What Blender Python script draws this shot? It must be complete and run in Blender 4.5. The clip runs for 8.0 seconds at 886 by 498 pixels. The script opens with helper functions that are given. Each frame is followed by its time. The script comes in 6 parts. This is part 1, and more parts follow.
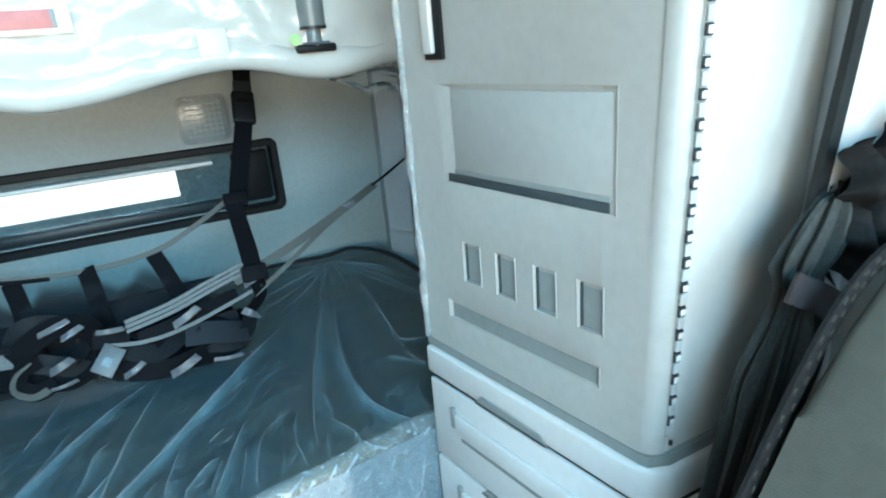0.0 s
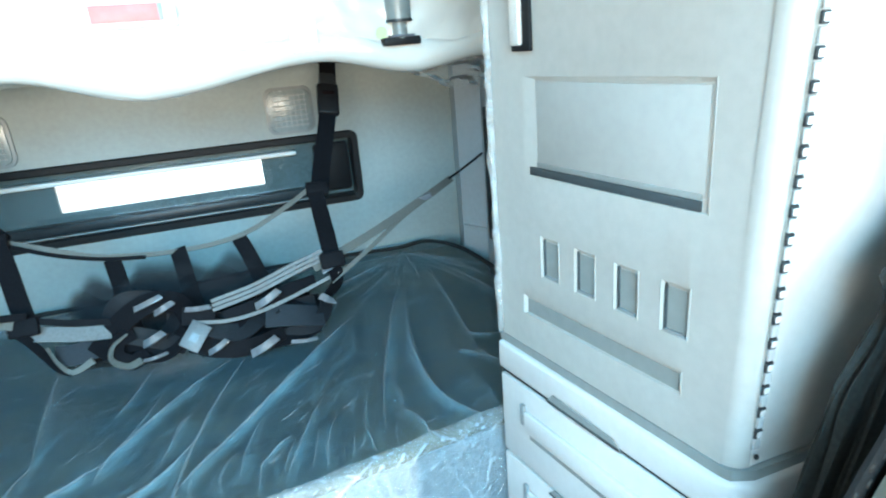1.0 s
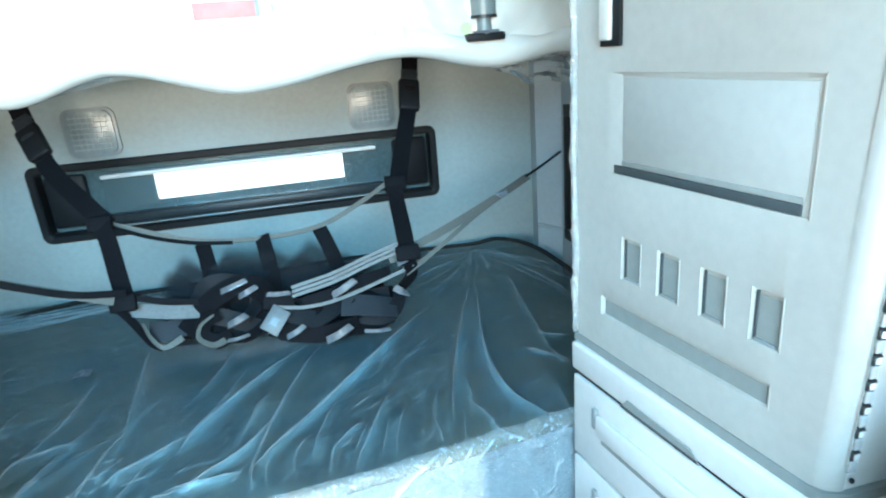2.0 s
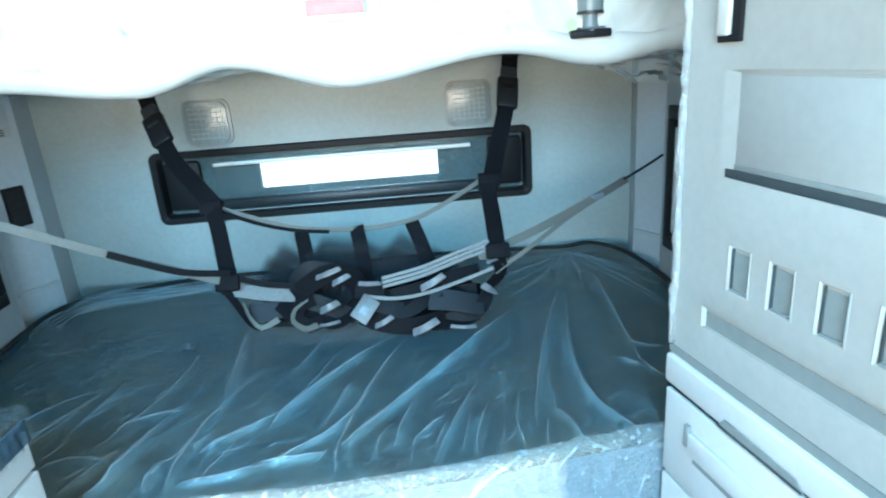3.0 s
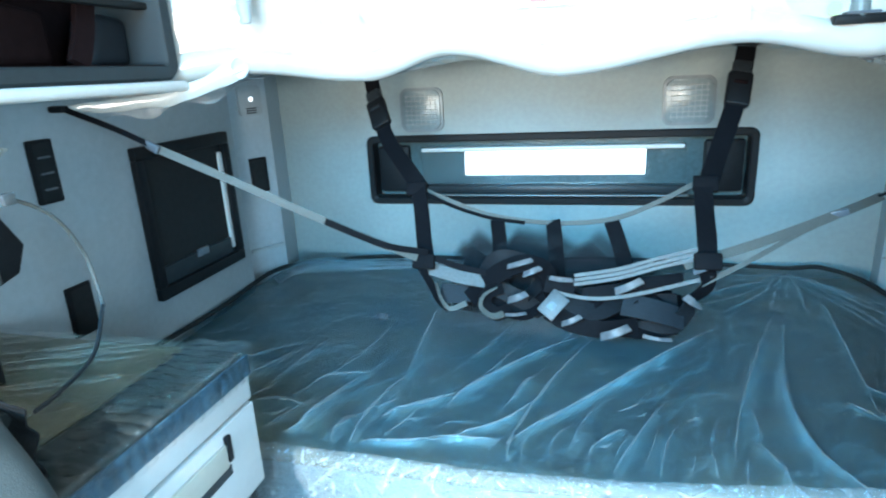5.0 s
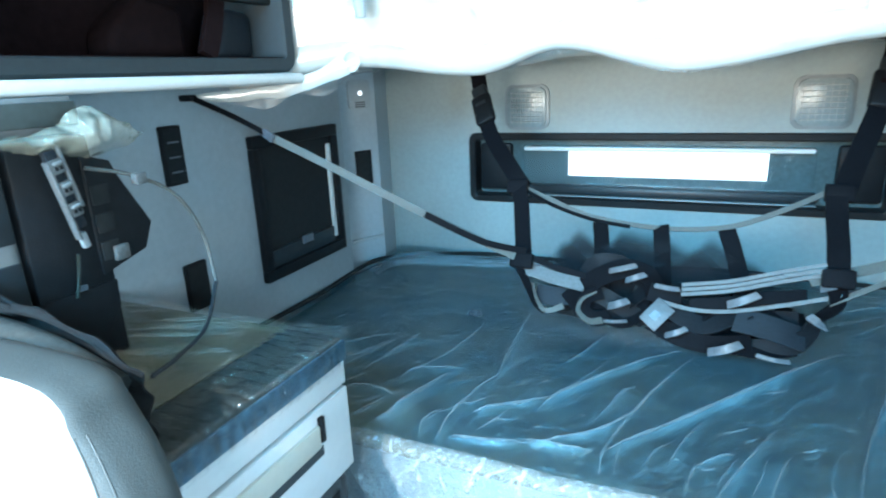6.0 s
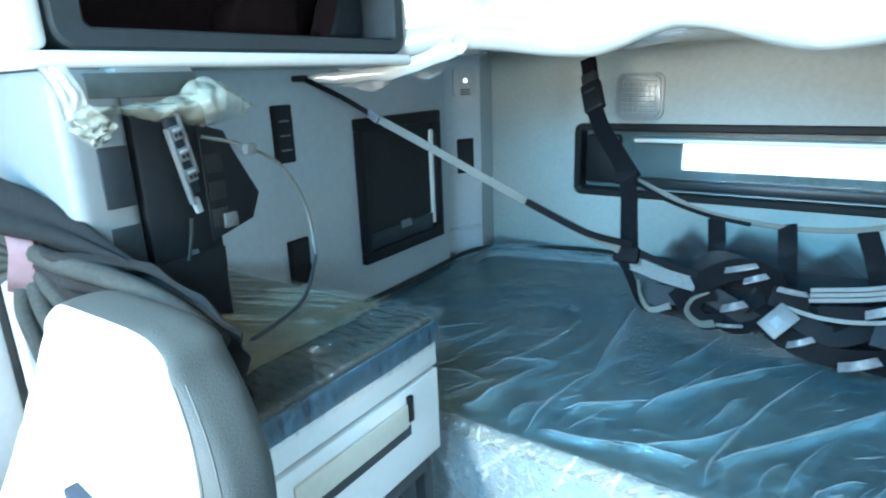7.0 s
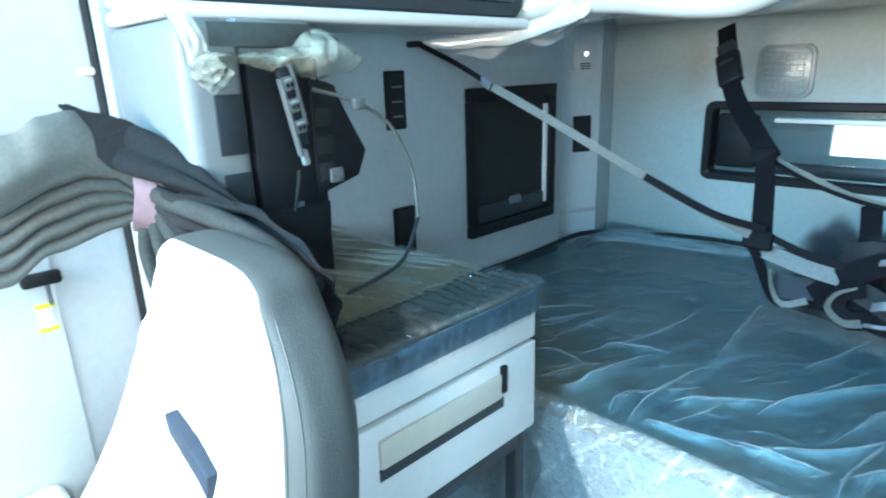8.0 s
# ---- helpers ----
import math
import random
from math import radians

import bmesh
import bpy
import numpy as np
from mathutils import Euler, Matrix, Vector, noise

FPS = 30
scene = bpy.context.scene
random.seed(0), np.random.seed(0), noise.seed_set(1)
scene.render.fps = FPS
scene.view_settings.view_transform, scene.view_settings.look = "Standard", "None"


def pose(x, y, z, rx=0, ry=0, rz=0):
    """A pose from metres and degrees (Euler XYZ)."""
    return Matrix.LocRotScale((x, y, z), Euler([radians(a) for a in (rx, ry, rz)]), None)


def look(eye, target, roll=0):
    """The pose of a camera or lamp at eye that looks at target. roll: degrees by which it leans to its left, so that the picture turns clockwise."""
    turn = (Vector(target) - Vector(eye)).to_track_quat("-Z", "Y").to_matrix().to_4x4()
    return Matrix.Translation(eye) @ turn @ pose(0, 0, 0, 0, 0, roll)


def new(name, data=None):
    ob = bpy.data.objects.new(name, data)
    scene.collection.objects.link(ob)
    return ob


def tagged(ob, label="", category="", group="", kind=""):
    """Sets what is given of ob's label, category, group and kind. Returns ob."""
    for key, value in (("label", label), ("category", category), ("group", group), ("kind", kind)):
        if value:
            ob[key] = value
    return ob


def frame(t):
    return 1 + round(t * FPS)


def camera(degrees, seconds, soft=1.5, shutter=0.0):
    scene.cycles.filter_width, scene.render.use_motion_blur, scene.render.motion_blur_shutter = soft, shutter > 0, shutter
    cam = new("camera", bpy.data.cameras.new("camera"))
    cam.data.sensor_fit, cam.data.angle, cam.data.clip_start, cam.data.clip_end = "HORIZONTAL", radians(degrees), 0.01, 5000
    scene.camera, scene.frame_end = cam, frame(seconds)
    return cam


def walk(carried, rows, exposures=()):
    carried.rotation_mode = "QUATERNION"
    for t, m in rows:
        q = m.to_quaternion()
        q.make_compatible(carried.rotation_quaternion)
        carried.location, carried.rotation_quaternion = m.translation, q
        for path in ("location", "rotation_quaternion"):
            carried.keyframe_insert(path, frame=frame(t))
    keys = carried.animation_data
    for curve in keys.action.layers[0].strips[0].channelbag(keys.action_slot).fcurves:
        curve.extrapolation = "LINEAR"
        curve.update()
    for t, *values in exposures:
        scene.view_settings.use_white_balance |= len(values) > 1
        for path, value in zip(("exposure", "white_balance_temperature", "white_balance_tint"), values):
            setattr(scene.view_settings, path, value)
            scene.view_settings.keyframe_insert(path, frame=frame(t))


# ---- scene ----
cam = camera(73.5, 8.0, soft=2.0, shutter=0.4)
PATH = [
    (0, (0.495, 0.068, 1.353), (1.316, 1.768, 0.693), -5.0),
    (0.5, (0.493, 0.07, 1.353), (1.209, 1.818, 0.698), -4.9),
    (1, (0.482, 0.074, 1.346), (1.089, 1.865, 0.696), -4.8),
    (2.5, (0.464, 0.076, 1.34), (0.715, 1.958, 0.713), -4.5),
    (3, (0.459, 0.08, 1.335), (0.556, 1.981, 0.719), -4.2),
    (3.5, (0.458, 0.085, 1.333), (0.396, 1.989, 0.724), -4.0),
    (4, (0.449, 0.089, 1.327), (0.234, 1.985, 0.73), -3.7),
    (4.5, (0.441, 0.093, 1.318), (0.075, 1.97, 0.731), -3.4),
    (6, (0.42, 0.11, 1.298), (-0.395, 1.848, 0.734), -2.5),
    (6.5, (0.411, 0.116, 1.29), (-0.546, 1.781, 0.731), -2.3),
    (7, (0.403, 0.13, 1.262), (-0.692, 1.707, 0.704), -2.2),
    (7.5, (0.402, 0.149, 1.232), (-0.834, 1.617, 0.668), -2.0),
    (8, (0.392, 0.16, 1.208), (-0.981, 1.495, 0.63), -1.9),
]
EXPOSURES = [(0.0, -0.18, 7350, 12), (0.5, 0.05, 7350, 12), (1.0, 0.34, 7250, 12), (2.5, 0.40, 6950, 11), (3.5, 0.45, 6600, 10), (4.5, 0.52, 6300, 9), (6.5, 0.46, 6350, 9), (8.0, 0.44, 6600, 10)]
walk(cam, [(t, look(eye, target, roll)) for t, eye, target, roll in PATH], EXPOSURES)

# ---- light ----
SUN_DIR = Vector((-0.03, 0.72, -0.603)).normalized()      # the way the sunlight travels
world = bpy.data.worlds.new("sky")
scene.world = world
world.use_nodes = True
wt = world.node_tree
sky = wt.nodes.new("ShaderNodeTexSky")
sky.sky_type, sky.sun_disc = "NISHITA", False
sky.sun_elevation = math.asin(-SUN_DIR.z)
sky.sun_rotation = math.atan2(-SUN_DIR.x, -SUN_DIR.y)
wt.links.new(sky.outputs[0], wt.nodes["Background"].inputs[0])
wt.nodes["Background"].inputs[1].default_value = 0.15
sun_data = bpy.data.lights.new("sun", "SUN")
sun_data.energy, sun_data.angle, sun_data.color = 5.0, radians(0.5), (1.0, 0.95, 0.88)
sun = new("sun", sun_data)
sun.matrix_world = look((0, 0, 5), Vector((0, 0, 5)) + SUN_DIR)


def window_light(name, place, target, w, h, watts, colour, spread=180):
    data = bpy.data.lights.new(name, "AREA")
    data.shape, data.size, data.size_y, data.energy, data.color = "RECTANGLE", w, h, watts, colour
    data.spread = radians(spread)
    ob = new(name, data)
    ob.matrix_world = look(place, target)
    return ob


# the windscreen: blue sky lamp above, warm fill lamp added at its foot
window_light("windscreen_skylight", (0.05, -0.97, 1.95), (0.2, 1.5, 0.45), 1.55, 0.75, 34, (0.135, 0.58, 0.96), 80)
window_light("windscreen_warm_fill", (0.05, -0.97, 1.28), (0.2, 2.2, 1.75), 1.55, 0.30, 30, (1.0, 0.93, 0.81), 130)
window_light("door_window_daylight", (-0.80, -0.48, 1.46), (0.3, 0.1, 0.8), 0.70, 0.6, 2.5, (0.6, 0.84, 1.0))
window_light("door_window_daylight", (1.29, -0.30, 1.26), (-0.75, 1.1, 1.0), 0.44, 0.30, 20, (0.50, 0.80, 1.0))


# ---- materials ----
def nodes_of(name):
    mat = bpy.data.materials.new(name)
    mat.use_nodes = True
    nt = mat.node_tree
    return mat, nt, nt.nodes["Principled BSDF"]


def surface(name, colour, rough=0.5, metal=0.0, vary=0.12, grain=60.0, stain=4.0, bump=0.15, bump_size=300.0, spec=0.5, stretch=(1, 1, 1), patches=None):
    """A procedural surface: base colour varied by broad stains and fine grain, with relief of its own."""
    mat, nt, bsdf = nodes_of(name)
    co = nt.nodes.new("ShaderNodeTexCoord")
    mp = nt.nodes.new("ShaderNodeMapping")
    mp.inputs["Scale"].default_value = stretch
    nt.links.new(co.outputs["Object"], mp.inputs[0])
    big = nt.nodes.new("ShaderNodeTexNoise")
    big.inputs["Scale"].default_value, big.inputs["Detail"].default_value = stain, 4
    small = nt.nodes.new("ShaderNodeTexNoise")
    small.inputs["Scale"].default_value, small.inputs["Detail"].default_value = grain, 3
    fine = nt.nodes.new("ShaderNodeTexNoise")
    fine.inputs["Scale"].default_value, fine.inputs["Detail"].default_value = bump_size, 2
    for n in (big, small, fine):
        nt.links.new(mp.outputs[0], n.inputs["Vector"])
    add = nt.nodes.new("ShaderNodeMath")
    add.operation = "ADD"
    nt.links.new(big.outputs[0], add.inputs[0])
    nt.links.new(small.outputs[0], add.inputs[1])
    ramp = nt.nodes.new("ShaderNodeMapRange")
    ramp.inputs[1].default_value, ramp.inputs[2].default_value = 0.7, 1.3
    ramp.inputs[3].default_value, ramp.inputs[4].default_value = 1 - vary, 1 + vary
    nt.links.new(add.outputs[0], ramp.inputs[0])
    mul = nt.nodes.new("ShaderNodeVectorMath")
    mul.operation = "SCALE"
    mul.inputs[0].default_value = colour
    nt.links.new(ramp.outputs[0], mul.inputs["Scale"])
    if patches:                              # a second tint in broad cloudy patches
        mix = nt.nodes.new("ShaderNodeMix")
        mix.data_type = "RGBA"
        mix.inputs["A"].default_value, mix.inputs["B"].default_value = (1, 1, 1, 1), (*patches, 1)
        part_of = nt.nodes.new("ShaderNodeMapRange")
        part_of.inputs[1].default_value, part_of.inputs[2].default_value = 0.36, 0.56
        nt.links.new(big.outputs[0], part_of.inputs[0])
        nt.links.new(part_of.outputs[0], mix.inputs["Factor"])
        tint = nt.nodes.new("ShaderNodeVectorMath")
        tint.operation = "MULTIPLY"
        nt.links.new(mul.outputs[0], tint.inputs[0])
        nt.links.new(mix.outputs["Result"], tint.inputs[1])
        mul = tint
    nt.links.new(mul.outputs[0], bsdf.inputs["Base Color"])
    rr = nt.nodes.new("ShaderNodeMapRange")
    rr.inputs[3].default_value, rr.inputs[4].default_value = max(0.02, rough - 0.08), min(1, rough + 0.08)
    nt.links.new(big.outputs[0], rr.inputs[0])
    nt.links.new(rr.outputs[0], bsdf.inputs["Roughness"])
    bp = nt.nodes.new("ShaderNodeBump")
    bp.inputs["Strength"].default_value, bp.inputs["Distance"].default_value = bump, 0.002
    nt.links.new(fine.outputs[0], bp.inputs["Height"])
    nt.links.new(bp.outputs[0], bsdf.inputs["Normal"])
    bsdf.inputs["Metallic"].default_value = metal
    bsdf.inputs["Specular IOR Level"].default_value = spec
    return mat


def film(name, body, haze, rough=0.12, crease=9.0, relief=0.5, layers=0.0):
    """Thin clear plastic sheeting: mostly see-through, with a milky share and gloss, creased."""
    mat, nt, bsdf = nodes_of(name)
    bsdf.inputs["Base Color"].default_value = (*body, 1)
    bsdf.inputs["Roughness"].default_value = rough
    bsdf.inputs["Specular IOR Level"].default_value = 0.9
    co = nt.nodes.new("ShaderNodeTexCoord")
    wave = nt.nodes.new("ShaderNodeTexNoise")
    wave.inputs["Scale"].default_value, wave.inputs["Detail"].default_value, wave.inputs["Distortion"].default_value = crease, 5, 1.5
    nt.links.new(co.outputs["Object"], wave.inputs["Vector"])
    bp = nt.nodes.new("ShaderNodeBump")
    bp.inputs["Strength"].default_value, bp.inputs["Distance"].default_value = relief, 0.03
    nt.links.new(wave.outputs[0], bp.inputs["Height"])
    nt.links.new(bp.outputs[0], bsdf.inputs["Normal"])
    clear = nt.nodes.new("ShaderNodeBsdfTransparent")
    gloss = nt.nodes.new("ShaderNodeBsdfGlossy")
    gloss.inputs["Roughness"].default_value = rough
    nt.links.new(bp.outputs[0], gloss.inputs["Normal"])
    fres = nt.nodes.new("ShaderNodeFresnel")
    fres.inputs["IOR"].default_value = 1.45
    nt.links.new(bp.outputs[0], fres.inputs["Normal"])
    m1 = nt.nodes.new("ShaderNodeMixShader")
    m1.inputs[0].default_value = haze
    if layers:                               # milky highlights painted along the folds by an attribute
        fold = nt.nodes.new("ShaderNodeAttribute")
        fold.attribute_name = "fold_highlight"
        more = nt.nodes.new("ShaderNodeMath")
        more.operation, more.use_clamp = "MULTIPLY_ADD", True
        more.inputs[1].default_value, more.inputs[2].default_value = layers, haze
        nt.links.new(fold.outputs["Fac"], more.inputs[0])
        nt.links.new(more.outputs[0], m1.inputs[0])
    nt.links.new(clear.outputs[0], m1.inputs[1])
    nt.links.new(bsdf.outputs[0], m1.inputs[2])
    m2 = nt.nodes.new("ShaderNodeMixShader")
    nt.links.new(fres.outputs[0], m2.inputs[0])
    nt.links.new(m1.outputs[0], m2.inputs[1])
    nt.links.new(gloss.outputs[0], m2.inputs[2])
    nt.links.new(m2.outputs[0], nt.nodes["Material Output"].inputs["Surface"])
    return mat


M_TRIM = surface("grey_trim_vinyl", (0.36, 0.39, 0.40), 0.55, vary=0.06, bump=0.2)
M_TRIM_LIGHT = surface("light_trim_plastic", (0.62, 0.63, 0.62), 0.45, vary=0.05)
M_PILLAR = surface("pale_pillar_plastic", (0.45, 0.47, 0.48), 0.5, vary=0.06, bump=0.15)
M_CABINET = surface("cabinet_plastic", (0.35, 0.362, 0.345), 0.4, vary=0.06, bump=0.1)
M_POCKET = surface("dimmed_pocket_plastic", (0.315, 0.335, 0.325), 0.45, vary=0.05, bump=0.06)
M_INSERT_SHADE = surface("grey_insert_shade", (0.20, 0.23, 0.23), 0.5, vary=0.08)
M_CABINET_WHITE = surface("white_drawer_laminate", (0.58, 0.60, 0.60), 0.35, vary=0.04, bump=0.05)
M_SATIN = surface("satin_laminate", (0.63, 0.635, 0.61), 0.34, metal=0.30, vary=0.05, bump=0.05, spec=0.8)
M_BLACK = surface("black_plastic", (0.009, 0.010, 0.0115), 0.5, vary=0.2, bump=0.2, spec=0.16)
M_GRAPHITE = surface("graphite_plastic", (0.019, 0.024, 0.028), 0.4, vary=0.2, bump=0.1, spec=0.3)
M_RUBBER = surface("black_rubber", (0.015, 0.017, 0.018), 0.75, vary=0.2, spec=0.2)
M_WEB_BLACK = surface("black_webbing", (0.0065, 0.0068, 0.0085), 0.6, vary=0.3, grain=200, bump=0.3, bump_size=700, spec=0.04)
M_WEB_SHEEN = surface("sheen_black_webbing", (0.010, 0.012, 0.015), 0.5, vary=0.35, grain=200, bump=0.4, bump_size=700, spec=0.12)
M_WEB_GREY = surface("grey_webbing", (0.092, 0.095, 0.088), 0.6, vary=0.15, grain=200, bump=0.6, bump_size=700)
M_WEB_PALE = surface("pale_woven_strap", (0.092, 0.10, 0.103), 0.5, vary=0.3, grain=200, bump=0.5, bump_size=700)
M_WEB_GLINT = surface("webbing_glint", (0.60, 0.64, 0.69), 0.30, metal=0.85, vary=0.2, grain=90, bump=0.4, bump_size=600)
M_LABEL = surface("pale_label_cloth", (0.072, 0.082, 0.09), 0.5, vary=0.2, grain=150)
M_WEB_SLATE = surface("slate_webbing", (0.015, 0.020, 0.026), 0.5, vary=0.25, grain=200, bump=0.6, bump_size=700, spec=0.2)
M_MATTRESS = surface("slate_mattress_vinyl", (0.068, 0.090, 0.066), 0.5, vary=0.32, grain=90, stain=5, bump=0.2, patches=(1.6, 1.2, 0.78))
M_SIDE = surface("pale_mattress_border", (0.24, 0.35, 0.41), 0.5, vary=0.1)
M_BUNK = surface("bunk_board_cloth", (0.80, 0.79, 0.75), 0.6, vary=0.04)
M_DESK = surface("desk_laminate", (0.165, 0.17, 0.115), 0.45, vary=0.08, stretch=(1, 8, 1))
M_DESK_EDGE = surface("quilted_vinyl_edge", (0.011, 0.017, 0.017), 0.4, vary=0.12, grain=30, patches=(1.6, 1.3, 0.8))
M_EDGE_FACE = surface("blue_grey_edge", (0.045, 0.12, 0.19), 0.3, vary=0.6, grain=40)
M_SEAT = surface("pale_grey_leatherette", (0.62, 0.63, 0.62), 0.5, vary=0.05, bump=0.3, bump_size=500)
M_MAT_SHADE = surface("slate_mat_shade", (0.035, 0.048, 0.055), 0.5, vary=0.15)
M_SLOT = surface("dark_notch_shade", (0.014, 0.024, 0.04), 0.8, vary=0.15)
M_SEAT_SHADED = surface("shaded_leatherette", (0.048, 0.056, 0.056), 0.6, vary=0.06, bump=0.3, bump_size=500)
M_SEAT_BACK = surface("olive_grey_seat_back", (0.075, 0.079, 0.068), 0.7, vary=0.1, bump=0.4, bump_size=600)
M_ZIP = surface("brass_zip", (0.010, 0.009, 0.008), 0.7, metal=0.0, vary=0.2)
M_MAUVE_DARK = surface("dark_mauve_cloth", (0.030, 0.024, 0.028), 0.8, vary=0.15)
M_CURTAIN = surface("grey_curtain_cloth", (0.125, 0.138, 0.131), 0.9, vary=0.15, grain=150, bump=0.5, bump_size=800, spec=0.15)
M_CURTAIN_DARK = surface("shaded_dark_cloth", (0.017, 0.018, 0.019), 0.9, vary=0.25, grain=150, bump=0.5, bump_size=800, spec=0.06)
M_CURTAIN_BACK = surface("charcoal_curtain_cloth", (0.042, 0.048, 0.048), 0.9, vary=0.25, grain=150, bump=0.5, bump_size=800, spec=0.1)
M_PANEL = surface("grey_side_moulding", (0.165, 0.178, 0.182), 0.5, vary=0.06)
M_RECESS = surface("recess_shade", (0.045, 0.058, 0.056), 0.8, vary=0.2)
M_REAR = surface("grey_rear_wall_vinyl", (0.28, 0.33, 0.325), 0.55, vary=0.07, bump=0.2)
M_MAROON = surface("dark_maroon_lining", (0.010, 0.0055, 0.006), 0.9, vary=0.3, spec=0.05)
M_LOCKER = surface("slate_locker_rail", (0.03, 0.038, 0.042), 0.6, vary=0.1, spec=0.2)
M_SIDE_WALL = surface("pale_grey_wall_vinyl", (0.37, 0.415, 0.44), 0.55, vary=0.07, bump=0.2)
M_CURTAIN_HALF_SHADE = surface("half_shade_curtain_cloth", (0.031, 0.036, 0.036), 0.9, vary=0.25, grain=150, bump=0.5, bump_size=800, spec=0.1)
M_PINK = surface("mauve_tie_cloth", (0.15, 0.098, 0.115), 0.8, vary=0.15)
M_STEEL = surface("bright_steel", (0.75, 0.75, 0.74), 0.22, metal=1.0, vary=0.08, grain=20)
M_BEZEL = surface("grey_bezel", (0.22, 0.25, 0.26), 0.4, vary=0.08)
M_INNER = surface("window_inner_surround", (0.065, 0.105, 0.115), 0.18, vary=0.25, stain=6)
M_POST = surface("teal_grey_post", (0.16, 0.19, 0.19), 0.35, vary=0.1)
M_LENS = surface("lamp_lens", (0.23, 0.28, 0.29), 0.22, vary=0.12)
M_RED = surface("red_label", (0.60, 0.20, 0.19), 0.5, vary=0.15, grain=40)
M_WHITE = surface("white_plastic", (0.66, 0.66, 0.64), 0.4, vary=0.04)
M_FLOOR = surface("floor_rubber", (0.05, 0.05, 0.05), 0.6, vary=0.2)
M_YELLOW = surface("yellow_tag", (0.75, 0.68, 0.04), 0.5, vary=0.05)
M_STRIPE = surface("pale_strap_tag", (0.095, 0.11, 0.13), 0.35, vary=0.25)
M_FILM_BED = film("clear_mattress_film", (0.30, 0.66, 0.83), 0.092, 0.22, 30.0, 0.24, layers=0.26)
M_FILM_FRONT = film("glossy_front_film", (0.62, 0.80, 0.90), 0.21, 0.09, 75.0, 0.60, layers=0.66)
M_FILM_GLINT = film("crease_glint_film", (0.66, 0.82, 0.90), 0.17, 0.14, 30.0, 0.1)
M_FILM_BUNK = film("milky_bunk_film", (0.64, 0.64, 0.60), 0.90, 0.16, 10.0, 0.11)
M_FILM_THIN = film("thin_clear_film", (0.66, 0.72, 0.72), 0.09, 0.30, 10.0, 0.2)
M_FILM_EDGE = film("bubbled_edge_film", (0.50, 0.68, 0.72), 0.030, 0.12, 40.0, 0.35)
M_FILM_EDGE_STRIP = film("crinkled_edge_film", (0.68, 0.72, 0.72), 0.34, 0.12, 60.0, 0.4)
M_FILM_DESK = film("clear_desk_film", (0.52, 0.52, 0.40), 0.08, 0.15, 12.0, 0.5)
M_FILM_LOOSE = film("loose_film", (0.74, 0.76, 0.62), 0.26, 0.2, 16.0, 0.6)
M_FILM_LINE = film("stretched_film", (0.50, 0.50, 0.40), 0.20, 0.7, 12.0, 0.1)
M_WIRE = surface("clear_sleeve", (0.085, 0.09, 0.085), 0.4, vary=0.15, spec=0.3)


def net_cloth():
    """Black open netting lying in loose layers, partly see-through."""
    mat, nt, bsdf = nodes_of("black_netting")
    bsdf.inputs["Base Color"].default_value = (0.014, 0.016, 0.019, 1)
    bsdf.inputs["Roughness"].default_value = 0.9
    bsdf.inputs["Specular IOR Level"].default_value = 0.03
    co = nt.nodes.new("ShaderNodeTexCoord")
    cloud = nt.nodes.new("ShaderNodeTexNoise")
    cloud.inputs["Scale"].default_value, cloud.inputs["Detail"].default_value = 9, 1
    nt.links.new(co.outputs["Object"], cloud.inputs["Vector"])
    amount = nt.nodes.new("ShaderNodeMapRange")
    amount.inputs[1].default_value, amount.inputs[2].default_value = 0.35, 0.65
    amount.inputs[3].default_value, amount.inputs[4].default_value = 0.72, 0.95
    nt.links.new(cloud.outputs[0], amount.inputs[0])
    dense = nt.nodes.new("ShaderNodeAttribute")     # the netting's cover fades softly towards its edges
    dense.attribute_name = "net_cover"
    cover = nt.nodes.new("ShaderNodeMath")
    cover.operation = "MULTIPLY"
    nt.links.new(amount.outputs[0], cover.inputs[0])
    nt.links.new(dense.outputs["Fac"], cover.inputs[1])
    clear = nt.nodes.new("ShaderNodeBsdfTransparent")
    mix = nt.nodes.new("ShaderNodeMixShader")
    nt.links.new(cover.outputs[0], mix.inputs[0])
    nt.links.new(clear.outputs[0], mix.inputs[1])
    nt.links.new(bsdf.outputs[0], mix.inputs[2])
    nt.links.new(mix.outputs[0], nt.nodes["Material Output"].inputs["Surface"])
    return mat


M_NET = net_cloth()


def emitter(name, colour, strength):
    mat, nt, bsdf = nodes_of(name)
    bsdf.inputs["Base Color"].default_value = (*colour, 1)
    bsdf.inputs["Emission Color"].default_value = (*colour, 1)
    bsdf.inputs["Emission Strength"].default_value = strength
    return mat


M_OUTSIDE = emitter("bright_daylight_outside", (0.88, 0.97, 1.0), 1.3)
M_READ = emitter("small_lamp_glow", (0.9, 0.97, 1.0), 1.3)


def glass_material():
    mat, nt, bsdf = nodes_of("window_glass")
    clear = nt.nodes.new("ShaderNodeBsdfTransparent")
    gloss = nt.nodes.new("ShaderNodeBsdfGlossy")
    gloss.inputs["Roughness"].default_value = 0.03
    fres = nt.nodes.new("ShaderNodeFresnel")
    mix = nt.nodes.new("ShaderNodeMixShader")
    nt.links.new(fres.outputs[0], mix.inputs[0])
    nt.links.new(clear.outputs[0], mix.inputs[1])
    nt.links.new(gloss.outputs[0], mix.inputs[2])
    nt.links.new(mix.outputs[0], nt.nodes["Material Output"].inputs["Surface"])
    return mat


M_GLASS = glass_material()


